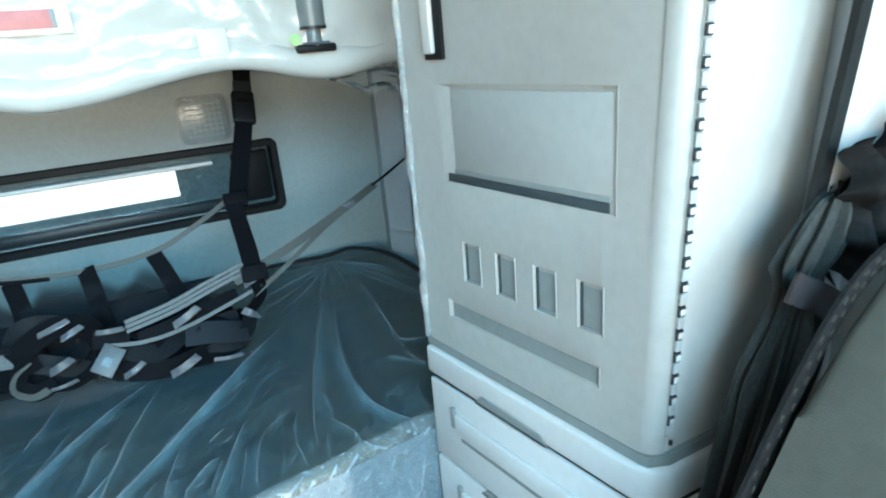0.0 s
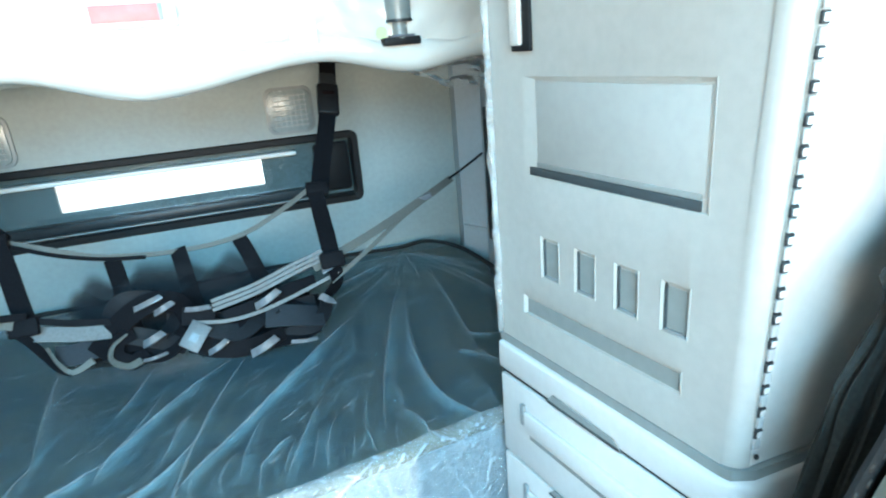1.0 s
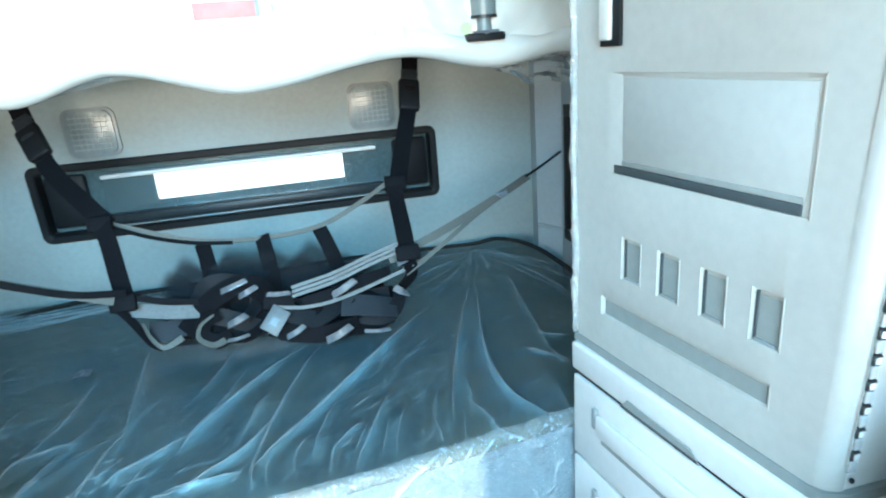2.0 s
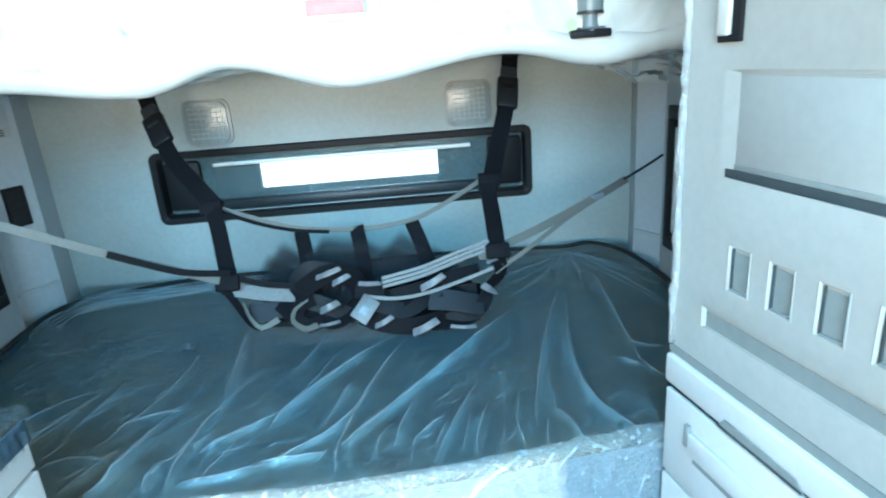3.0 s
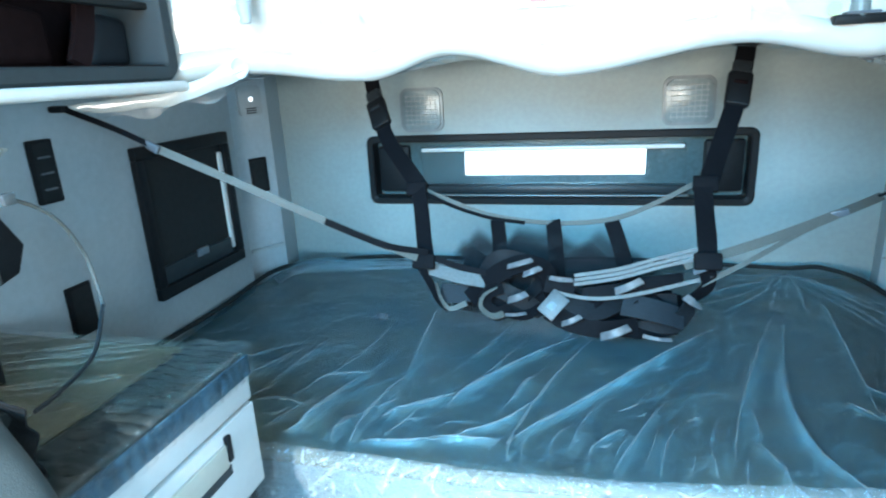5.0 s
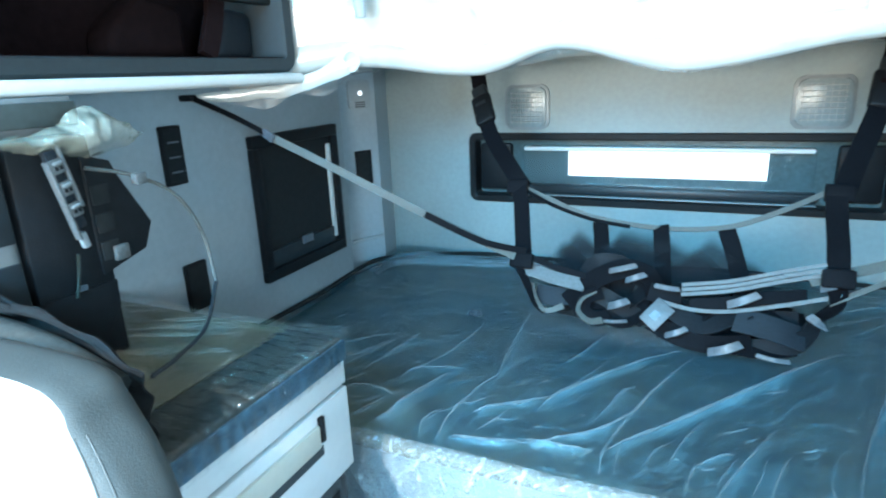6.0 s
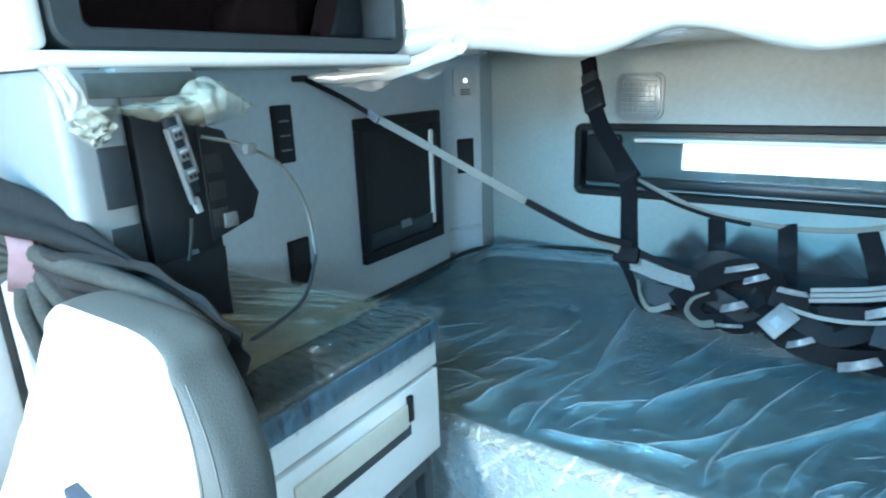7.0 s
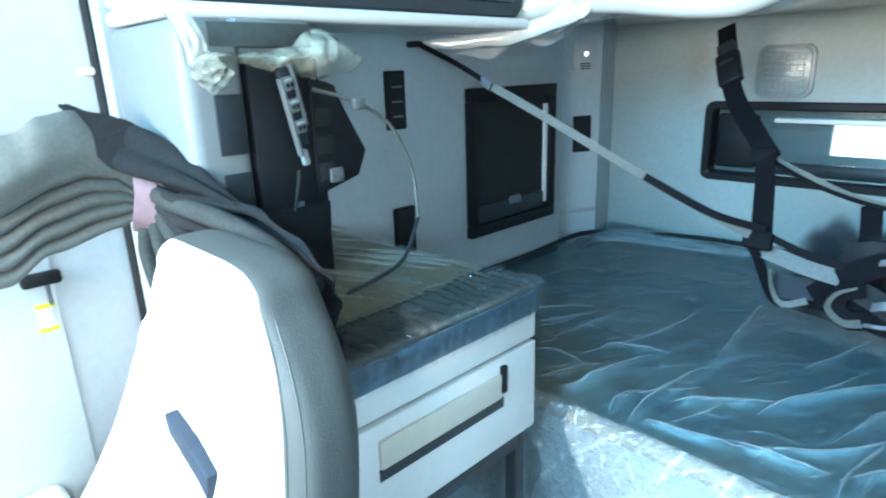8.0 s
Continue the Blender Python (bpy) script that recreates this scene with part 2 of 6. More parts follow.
# ---- mesh helpers ----
def link_mesh(name, bm, material, parent=None, label="", smooth=True, angle=40):
    bmesh.ops.recalc_face_normals(bm, faces=bm.faces)
    me = bpy.data.meshes.new(name)
    bm.to_mesh(me)
    bm.free()
    me.materials.append(material)
    if smooth:
        me.polygons.foreach_set("use_smooth", [True] * len(me.polygons))
        me.set_sharp_from_angle(angle=radians(angle))
    ob = new(name, me)
    if parent is not None:
        ob.parent = parent
    if label:
        ob["label"] = label
    return ob


def part(name, bm, material, parent, label=""):
    return link_mesh(name, bm, material, parent, label)


def thing(name, label, category, group="", place=(0, 0, 0)):
    ob = new(name)
    ob.empty_display_size = 0.05
    ob.location = place
    return tagged(ob, label, category, group)


def block(lo, hi, bevel=0.0, segs=2, bm=None):
    """A bevelled box between two corners."""
    bm = bm or bmesh.new()
    m = Matrix.Translation([(a + b) / 2 for a, b in zip(lo, hi)]) @ Matrix.Diagonal((*[b - a for a, b in zip(lo, hi)], 1))
    made = bmesh.ops.create_cube(bm, size=1, matrix=m)
    if bevel:
        edges = {e for v in made["verts"] for e in v.link_edges}
        bmesh.ops.bevel(bm, geom=list(edges), offset=bevel, segments=segs, affect="EDGES", profile=0.5)
    return bm


def turned(bm, m):
    bmesh.ops.transform(bm, matrix=m, verts=bm.verts)
    return bm


def prism(outline, lo, hi, bevel=0.0, axis="z", segs=2):
    """A solid from a plane outline, drawn out along an axis."""
    bm = bmesh.new()
    def at(a, b, c):
        return {"z": (a, b, c), "y": (a, c, b), "x": (c, a, b)}[axis]
    low = [bm.verts.new(at(a, b, lo)) for a, b in outline]
    high = [bm.verts.new(at(a, b, hi)) for a, b in outline]
    bm.faces.new(low)
    bm.faces.new(high)
    n = len(outline)
    for i in range(n):
        bm.faces.new((low[i], low[(i + 1) % n], high[(i + 1) % n], high[i]))
    if bevel:
        bmesh.ops.bevel(bm, geom=list(bm.edges), offset=bevel, segments=segs, affect="EDGES", profile=0.5)
    return bm


def smooth_line(points, steps=8):
    """Catmull-Rom points along a line."""
    p = [Vector(q) for q in points]
    p = [2 * p[0] - p[1]] + p + [2 * p[-1] - p[-2]]
    out = []
    for i in range(1, len(p) - 2):
        for k in range(steps):
            t = k / steps
            out.append(0.5 * (2 * p[i] + (p[i + 1] - p[i - 1]) * t + (2 * p[i - 1] - 5 * p[i] + 4 * p[i + 1] - p[i + 2]) * t * t
                              + (3 * p[i] - p[i - 1] - 3 * p[i + 1] + p[i + 2]) * t ** 3))
    out.append(p[-2])
    return out


def tube(points, radius, sides=8, steps=8, bm=None):
    line = smooth_line(points, steps) if steps > 1 else [Vector(q) for q in points]
    bm = bm or bmesh.new()
    rings = []
    for i, c in enumerate(line):
        d = (line[min(i + 1, len(line) - 1)] - line[max(i - 1, 0)]).normalized()
        a = d.cross(Vector((0.31, 0.2, 0.93))).normalized()
        b = d.cross(a)
        rings.append([bm.verts.new(c + radius * (math.cos(u) * a + math.sin(u) * b)) for u in [2 * math.pi * k / sides for k in range(sides)]])
    for r, s in zip(rings, rings[1:]):
        for k in range(sides):
            bm.faces.new((r[k], r[(k + 1) % sides], s[(k + 1) % sides], s[k]))
    bm.faces.new(rings[0])
    bm.faces.new(rings[-1][::-1])
    return bm


def strap(points, width, facing, thick=0.002, steps=8, twist=0.0, narrow=None, bm=None):
    """A flat webbing band along a line; facing: where its flat side looks; twist: turns in degrees over its length."""
    line = smooth_line(points, steps)
    bm = bm or bmesh.new()
    rings = []
    n = len(line) - 1
    for i, c in enumerate(line):
        d = (line[min(i + 1, n)] - line[max(i - 1, 0)]).normalized()
        side = d.cross(Vector(facing)).normalized()
        up = side.cross(d).normalized()
        a = radians(twist) * i / n
        s, u = side * math.cos(a) + up * math.sin(a), up * math.cos(a) - side * math.sin(a)
        w = width / 2 if narrow is None else (width + (narrow - width) * i / n) / 2
        rings.append([bm.verts.new(c + s * p * w + u * q * thick) for p, q in ((-1, -1), (1, -1), (1, 1), (-1, 1))])
    for r, s in zip(rings, rings[1:]):
        for k in range(4):
            bm.faces.new((r[k], r[(k + 1) % 4], s[(k + 1) % 4], s[k]))
    bm.faces.new(rings[0])
    bm.faces.new(rings[-1][::-1])
    return bm


def relief(us, vs, depth, m):
    """A panel face of rectangular cells at their depths, with the steps between them closed. us, vs: cell borders; depth(u, v): how far in."""
    bm = bmesh.new()
    cells = {}
    for i in range(len(us) - 1):
        for j in range(len(vs) - 1):
            d = depth((us[i] + us[i + 1]) / 2, (vs[j] + vs[j + 1]) / 2)
            cells[i, j] = d
            bm.faces.new([bm.verts.new(m @ Vector((u, d, v))) for u, v in ((us[i], vs[j]), (us[i + 1], vs[j]), (us[i + 1], vs[j + 1]), (us[i], vs[j + 1]))])
    for (i, j), d in cells.items():
        for k, l, a, b in ((i + 1, j, (us[i + 1], vs[j]), (us[i + 1], vs[j + 1])), (i, j + 1, (us[i], vs[j + 1]), (us[i + 1], vs[j + 1]))):
            e = cells.get((k, l))
            if e is not None and abs(e - d) > 1e-6:
                bm.faces.new([bm.verts.new(m @ Vector(q)) for q in ((a[0], d, a[1]), (b[0], d, b[1]), (b[0], e, b[1]), (a[0], e, a[1]))])
    bmesh.ops.remove_doubles(bm, verts=bm.verts, dist=1e-5)
    return bm


def sheet(nu, nv, place, thick=0.0):
    """A grid sheet; place(u, v) gives its points for u and v from 0 to 1."""
    bm = bmesh.new()
    rows = [[bm.verts.new(place(i / nu, j / nv)) for i in range(nu + 1)] for j in range(nv + 1)]
    for j in range(nv):
        for i in range(nu):
            bm.faces.new((rows[j][i], rows[j][i + 1], rows[j + 1][i + 1], rows[j + 1][i]))
    if thick:
        bmesh.ops.recalc_face_normals(bm, faces=bm.faces)
        bmesh.ops.solidify(bm, geom=list(bm.faces), thickness=thick)
    return bm


def facing(bm, way):
    """Turn a sheet so that its outer side looks the given way."""
    bm.normal_update()
    if sum((f.normal * f.calc_area() for f in bm.faces), Vector()).dot(Vector(way)) < 0:
        bmesh.ops.reverse_faces(bm, faces=bm.faces)
    return bm


def lerp(a, b, t):
    return a + (b - a) * t


def through_knots(knots, x):
    """A smooth height along knots (x, z)."""
    for (x0, z0), (x1, z1) in zip(knots, knots[1:]):
        if x <= x1 or (x1, z1) == knots[-1]:
            t = min(1, max(0, (x - x0) / (x1 - x0)))
            return lerp(z0, z1, t * t * (3 - 2 * t))


# ---- the shell of the cab ----
CX = 0.235                 # the cab's middle line
LEFT, RIGHT, REAR, ROOF = -0.755, 1.245, 2.27, 2.45


def structure(name, bm, material, label, category="wall"):
    return tagged(link_mesh(name, bm, material), label, category, kind="structure")


structure("floor", block((-1.3, -1.6, -0.06), (1.8, 2.5, 0.0)), M_FLOOR, "dark ribbed rubber floor of the sleeper cab", "floor")
structure("ceiling", block((-1.3, -1.2, ROOF), (1.8, 2.5, ROOF + 0.06)), M_TRIM_LIGHT, "light grey padded headliner of the cab", "ceiling")


def wall_with_hole(name, x0, x1, z0, z1, y0, y1, hole, material, label):
    """A thick wall across y with one rectangular opening."""
    a, b, c, d = hole
    bm = block((x0, y0, z0), (a, y1, z1))
    block((b, y0, z0), (x1, y1, z1), bm=bm)
    block((a, y0, z0), (b, y1, c), bm=bm)
    block((a, y0, d), (b, y1, z1), bm=bm)
    return structure(name, bm, material, label)


WIN = (-0.445, 0.914, 0.826, 1.066)     # rear window recess
wall_with_hole("wall_rear", -0.95, 1.45, 0, ROOF, REAR, REAR + 0.10, WIN, M_REAR, "grey padded rear wall of the sleeper")
# Unseen wall; its opening is cut to set where the sun falls.
wall_with_hole("wall_front", -0.95, 1.45, 0, ROOF, -1.10, -1.0, (-0.75, 0.80, 1.10, 2.38), M_TRIM, "unseen front wall with its windscreen opening cut to shape the sunlight")

# Added out of view so that sunlight bounces up onto the bunk.
structure("wall_bounce_ledge", block((-0.80, -1.0, 0.0), (1.29, -0.62, 1.02), 0.03, 3), M_TRIM_LIGHT, "unseen pale ledge added to bounce sunlight upwards")


def side_wall(name, sign):
    """Side wall of the sleeper: flat beside the bunk, flaring a little to the rear corner."""
    x = LEFT if sign < 0 else RIGHT
    outline = [(x, 0.50), (x, 1.84), (x + sign * 0.085, 1.95), (x + sign * 0.012, 2.095), (x + sign * 0.06, REAR - 0.002), (x + sign * 0.22, REAR - 0.002), (x + sign * 0.22, 0.50)]
    return structure(name, prism(outline, 0, ROOF), M_SIDE_WALL, "pale grey vinyl side wall of the sleeper")


side_wall("wall_left", -1)
side_wall("wall_right", 1)


def cab_side(name, sign):
    x = LEFT - 0.06 if sign < 0 else RIGHT + 0.06
    lo, hi = sorted((x, x + sign * 0.12))
    bm = block((lo, -1.0, 0), (hi, 0.50, 1.10))
    block((lo, -1.0, 1.85), (hi, 0.50, ROOF), bm=bm)
    block((lo, -1.0, 1.10), (hi, -0.85, 1.85), bm=bm)
    block((lo, -0.10, 1.10), (hi, 0.50, 1.85), bm=bm)
    return structure(name, bm, M_PILLAR, "pale grey door and pillar trim of the cab")


cab_side("wall_door_side", -1)
cab_side("wall_door_side", 1)


# ---- rear window ----
def rounded(w, h, r, n=5):
    """A rounded rectangle's outline."""
    return [(sx * (w - r) + r * math.cos(radians(a + 90 * k / n)), sz * (h - r) + r * math.sin(radians(a + 90 * k / n)))
            for sx, sz, a in ((1, 1, 0), (-1, 1, 90), (-1, -1, 180), (1, -1, 270)) for k in range(n + 1)]


def rear_window():
    x0, x1, z0, z1 = WIN
    win = tagged(new("window_1"), "wide low rear window in a black moulded frame, bright daylight behind", "window", kind="structure")
    win.location = (CX, REAR, 0.946)
    def put(name, bm, mat, label=""):
        return part(name, turned(bm, Matrix.Translation((-CX, -REAR, -0.946))), mat, win, label)
    w, h, mid = (x1 - x0) / 2 + 0.012, (z1 - z0) / 2 + 0.012, ((x0 + x1) / 2, (z0 + z1) / 2)
    loops = []
    bm = bmesh.new()
    for inset, y in ((0.0, 0.05), (0.0, -0.010), (0.004, -0.014), (0.022, -0.014), (0.026, -0.010), (0.026, 0.05)):
        loops.append([bm.verts.new((mid[0] + a, REAR + y, mid[1] + b)) for a, b in rounded(w - inset, h - inset, max(0.012, 0.030 - inset), 6)])
    for r, q in zip(loops, loops[1:]):
        for k in range(len(r)):
            bm.faces.new((r[k], r[(k + 1) % len(r)], q[(k + 1) % len(r)], q[k]))
    bmesh.ops.recalc_face_normals(bm, faces=bm.faces)
    put("window_frame", bm, M_BLACK, "black moulded window frame")
    bm = block((x0, REAR + 0.05, z0), (-0.085, REAR + 0.07, z1))
    block((0.577, REAR + 0.05, z0), (x1, REAR + 0.07, z1), bm=bm)
    block((-0.085, REAR + 0.05, z0), (0.577, REAR + 0.07, 0.913), bm=bm)
    block((-0.085, REAR + 0.05, 1.006), (0.577, REAR + 0.07, z1), bm=bm)
    put("back_panel", bm, M_INNER, "dark inner window surround")
    for a, b in ((x0 + 0.02, x0 + 0.15), (x1 - 0.15, x1 - 0.02)):
        put("latch_pocket", block((a, REAR + 0.02, z0 + 0.03), (b, REAR + 0.05, z1 - 0.03), 0.012), M_BLACK, "black latch pocket")
    # White instead of steel: the rail's highlight is put into its colour.
    put("window_bar", block((-0.24, REAR - 0.004, 1.012), (0.70, REAR + 0.046, 1.028), 0.006), M_WHITE, "rail made white for the highlight above the pane")
    put("window_bar", block((-0.26, REAR + 0.0, 0.850), (0.72, REAR + 0.046, 0.885), 0.01), M_GRAPHITE)
    # Thin strip added as a highlight line along the sill.
    put("window_bar", block((-0.26, REAR + 0.004, 0.8425), (0.72, REAR + 0.040, 0.8475), 0.001), M_BEZEL, "thin grey strip drawn for a highlight along the sill")
    put("pane", block((-0.25, REAR + 0.036, 0.886), (0.71, REAR + 0.040, 1.012)), M_GLASS, "clear glass pane").visible_shadow = False
    out = tagged(link_mesh("backdrop", block((-0.12, REAR + 0.094, 0.89), (0.62, REAR + 0.098, 1.03)), M_OUTSIDE), "bright overexposed daylight outside the rear window", "backdrop", kind="structure")


rear_window()


# ---- lamps and slots on the walls ----
def dome_lamp(x):
    """A ribbed square lamp lens with a rounded grey bezel."""
    lamp = thing("wall_lamp", "square ribbed translucent wall lamp in a rounded grey bezel", "lamp", "lamps on the rear wall", (x, REAR, 1.17))
    part("bezel", prism(rounded(0.082, 0.080, 0.030), -0.012, 0.0, 0.003, axis="y"), M_BEZEL, lamp)
    part("lens", prism(rounded(0.072, 0.070, 0.024), -0.020, -0.009, 0.004, axis="y"), M_LENS, lamp, "ribbed clear lens")
    for k in range(7):
        z = -0.051 + 0.017 * k
        part("rib", block((-0.060, -0.0235, z - 0.0016), (0.060, -0.018, z + 0.0016), 0.001, 1), M_TRIM, lamp)
    for k in range(7):
        x = -0.054 + 0.018 * k
        part("rib", block((x - 0.0009, -0.0222, -0.058), (x + 0.0009, -0.018, 0.058)), M_TRIM, lamp)


dome_lamp(-0.225)
dome_lamp(0.70)


def wall_point(sign, y):
    """x of the side wall's surface at y."""
    x = LEFT if sign < 0 else RIGHT
    if y < 1.84:
        return x
    if y < 1.95:
        return x + sign * 0.085 * (y - 1.84) / 0.11
    return x + sign * lerp(0.085, 0.012, (y - 1.95) / 0.145)


def side_frame(sign, y, z):
    """A pose on a side wall: its own x runs to the rear, its own y out of the wall into the cab."""
    a, b = wall_point(sign, y - 0.02), wall_point(sign, y + 0.02)
    along = Vector((b - a, 0.04, 0)).normalized()
    up = Vector((0, 0, 1))
    out = Vector((-sign * along.y, sign * along.x, 0))
    return Matrix((((along.x, out.x, up.x, wall_point(sign, y))), (along.y, out.y, up.y, y), (along.z, out.z, up.z, z), (0, 0, 0, 1)))


def reading_lamp(sign):
    lamp = thing("reading_lamp", "small round reading lamp, lit, on a grey square plate", "lamp", "reading lamps")
    lamp.matrix_world = side_frame(sign, 2.03, 1.24)
    part("plate", prism(rounded(0.046, 0.052, 0.014), 0.0, 0.012, 0.003, axis="y"), M_TRIM, lamp)
    bm = bmesh.new()
    bmesh.ops.create_uvsphere(bm, u_segments=16, v_segments=10, radius=0.012)
    turned(bm, Matrix.Translation((0, 0.012, 0.005)) @ Matrix.Diagonal((1, 0.6, 1, 1)))
    part("bulb", bm, M_READ, lamp, "bright lamp bulb")
    bm = bmesh.new()
    bmesh.ops.create_cone(bm, segments=20, radius1=0.028, radius2=0.024, depth=0.01, cap_ends=True, matrix=Matrix.Translation((0, 0.012, 0.005)) @ Matrix.Rotation(radians(90), 4, "X"))
    part("ring", bm, M_TRIM, lamp, "grey lamp ring")
    for k in range(3):
        part("louvre", block((-0.02, 0.011, -0.045 + 0.008 * k), (0.02, 0.015, -0.041 + 0.008 * k)), M_GRAPHITE, lamp)


reading_lamp(-1)


def wall_slot(sign, y, z, w, h, label, marks=0):
    slot = thing("switch_panel", label, "switch panel", "black wall panels")
    slot.matrix_world = side_frame(sign, y, z)
    part("panel", block((-w / 2, -0.001, -h / 2), (w / 2, 0.010, h / 2), 0.004), M_BLACK, slot)
    part("inset", block((-w / 2 + 0.008, 0.009, -h / 2 + 0.008), (w / 2 - 0.008, 0.012, h / 2 - 0.008), 0.001), M_RUBBER, slot)
    for k in range(marks):
        part("button", block((-w / 4, 0.011, 0.03 - 0.035 * k), (w / 4, 0.014, 0.034 - 0.035 * k)), M_STRIPE, slot, "pale button mark")


wall_slot(-1, 2.03, 0.972, 0.070, 0.128, "black rectangular switch panel on the grey corner panel")
wall_slot(-1, 1.125, 1.14, 0.062, 0.14, "black switch panel with small pale marks on the side wall", 3)
wall_slot(-1, 1.135, 0.81, 0.07, 0.125, "black open socket panel low on the side wall")


def corner_ledge(sign):
    ledge = thing("corner_ledge", "small moulded ledge at the foot of the grey corner panel", "ledge")
    ledge.matrix_world = side_frame(sign, 2.03, 0.70)
    part("lip", block((-0.075, -0.002, -0.014), (0.065, 0.012, 0.0), 0.004), M_TRIM, ledge)


corner_ledge(-1)
corner_ledge(1)


def cubby(sign):
    """A deep black storage niche with a bright inner edge, set in the side wall."""
    niche = thing("storage_niche", "black framed storage niche set in the side wall", "niche", "storage niches")
    niche.matrix_world = side_frame(sign, 1.578, 0.945)
    w, h = 0.203, 0.212
    bm = bmesh.new()
    for lo, hi in (((-w, -h), (w, -h + 0.035)), ((-w, h - 0.035), (w, h)), ((-w, -h + 0.035), (-w + 0.03, h - 0.035)), ((w - 0.03, -h + 0.035), (w, h - 0.035))):
        block((lo[0], -0.001, lo[1]), (hi[0], 0.022, hi[1]), 0.004, bm=bm)
    part("frame", bm, M_BLACK, niche, "matt black frame")
    part("back", block((-w + 0.03, -0.0005, -h + 0.035), (w - 0.03, 0.004, h - 0.035)), M_RUBBER, niche, "dark inner back")
    part("edge_strip", block((w - 0.052, 0.004, -h + 0.05), (w - 0.032, 0.012, h - 0.06), 0.003), M_TRIM_LIGHT, niche, "pale inner edge strip")
    part("tray", block((-w + 0.035, 0.004, -h + 0.037), (w - 0.055, 0.016, -h + 0.09), 0.004), M_GRAPHITE, niche)
    part("latch", block((-0.03, 0.015, -h + 0.075), (0.02, 0.024, -h + 0.10), 0.003), M_STRIPE, niche, "small pale latch")


cubby(-1)
cubby(1)


# ---- the lower bunk ----
BED_Z, BED_FRONT = 0.60, 0.985


def bow(x):
    """How far the bunk's front edge draws back towards the tall cabinet."""
    return 0.066 * np.clip((x - 0.22) / 0.66, 0, 1) ** 1.4


def bed_outline(u, inset=0.0):
    return lerp(LEFT - 0.02 + inset, RIGHT + 0.02 - inset, u)


# creases of the sheeting: three places along each, then height
LONG_FOLDS = [            # the long folds fanning out from the far corner and from under the net
    ((-0.04, 1.02), (-0.033, 1.154), (-0.007, 1.301), 0.012), ((-0.007, 1.301), (-0.026, 1.484), (-0.051, 1.74), 0.010),
    ((0.117, 1.189), (0.204, 1.353), (0.377, 1.584), 0.011), ((0.275, 1.03), (0.298, 1.219), (0.417, 1.572), 0.012),
    ((0.265, 1.081), (0.464, 1.339), (0.737, 1.679), 0.013), ((0.677, 1.101), (0.75, 1.381), (0.936, 1.888), 0.012),
    ((0.868, 1.061), (0.817, 1.296), (0.929, 1.793), 0.012), ((-0.16, 1.06), (-0.145, 1.136), (-0.115, 1.273), 0.011),
    ((0.148, 1.074), (0.254, 1.169), (0.307, 1.264), 0.010), ((-0.006, 1.126), (0.067, 1.188), (0.13, 1.243), 0.010),
    ((-0.02, 1.03), (0.05, 1.042), (0.137, 1.071), 0.010), ((0.114, 1.073), (0.187, 1.077), (0.253, 1.091), 0.009),
]
SHORT_FOLDS = [           # shorter creases by the front edge and at both ends
    ((-0.32, 1.117), (-0.258, 1.137), (-0.182, 1.118), 0.009), ((-0.19, 1.03), (-0.16, 1.071), (-0.121, 1.205), 0.008),
    ((0.749, 1.034), (0.745, 1.096), (0.717, 1.167), 0.008), ((0.979, 1.411), (1.016, 1.385), (1.065, 1.374), 0.006),
    ((0.926, 1.338), (0.948, 1.31), (0.97, 1.283), 0.006), ((0.978, 1.32), (0.983, 1.269), (1.001, 1.232), 0.006),
    ((0.545, 1.038), (0.559, 1.118), (0.591, 1.208), 0.008), ((0.464, 1.03), (0.51, 1.151), (0.572, 1.291), 0.007),
    ((0.129, 1.424), (0.165, 1.523), (0.205, 1.71), 0.006), ((-0.212, 1.223), (-0.172, 1.266), (-0.087, 1.29), 0.006),
    ((0.422, 1.089), (0.457, 1.144), (0.494, 1.172), 0.006), ((0.638, 1.058), (0.639, 1.094), (0.633, 1.123), 0.006),
    ((-0.076, 1.02), (-0.085, 1.058), (-0.069, 1.121), 0.007), ((1.06, 2.00), (1.01, 1.57), (0.97, 1.28), 0.005),
]
CREASES = LONG_FOLDS + SHORT_FOLDS
rng = random.Random(4)


def crease(x, y, angle, length, bend, high):
    """A bent crease from a place, running at an angle to the x axis."""
    a = radians(angle)
    c, d = x + length * math.cos(a), y + length * math.sin(a)
    CREASES.append(((x, y), (lerp(x, c, 0.5) - bend * math.sin(a), lerp(y, d, 0.5) + bend * math.cos(a)), (c, d), high))


for k in range(22):                       # the rest of the fan from the rear corner
    crease(1.03 + rng.uniform(-0.03, 0.03), 2.14, -172 + 6.2 * k + rng.uniform(-3, 3), rng.uniform(0.20, 0.65), rng.uniform(-0.03, 0.03), rng.uniform(0.003, 0.0065))
for k in range(16):                       # slanting folds between the long ones
    crease(-0.24 + 0.065 * k + rng.uniform(-0.03, 0.03), 1.04 + 0.22 * rng.random(), 52 + 2.0 * k + rng.uniform(-8, 8), rng.uniform(0.10, 0.30), rng.uniform(-0.02, 0.02), rng.uniform(0.002, 0.0045))
for k in range(26):                       # short ripples behind the front edge
    crease(-0.45 + 0.06 * k + rng.uniform(-0.03, 0.03), 1.03 + 0.03 * rng.random(), 62 + 1.2 * k + rng.uniform(-12, 12), rng.uniform(0.05, 0.15), rng.uniform(-0.012, 0.012), rng.uniform(0.002, 0.0045))
for k in range(7):                        # long creases along the rear at the foot end
    y = 2.03 + 0.022 * k
    CREASES.append(((-0.74, y - 0.10), (-0.52, y + 0.01), (-0.12 + rng.uniform(-0.1, 0.1), y + 0.02), 0.008))
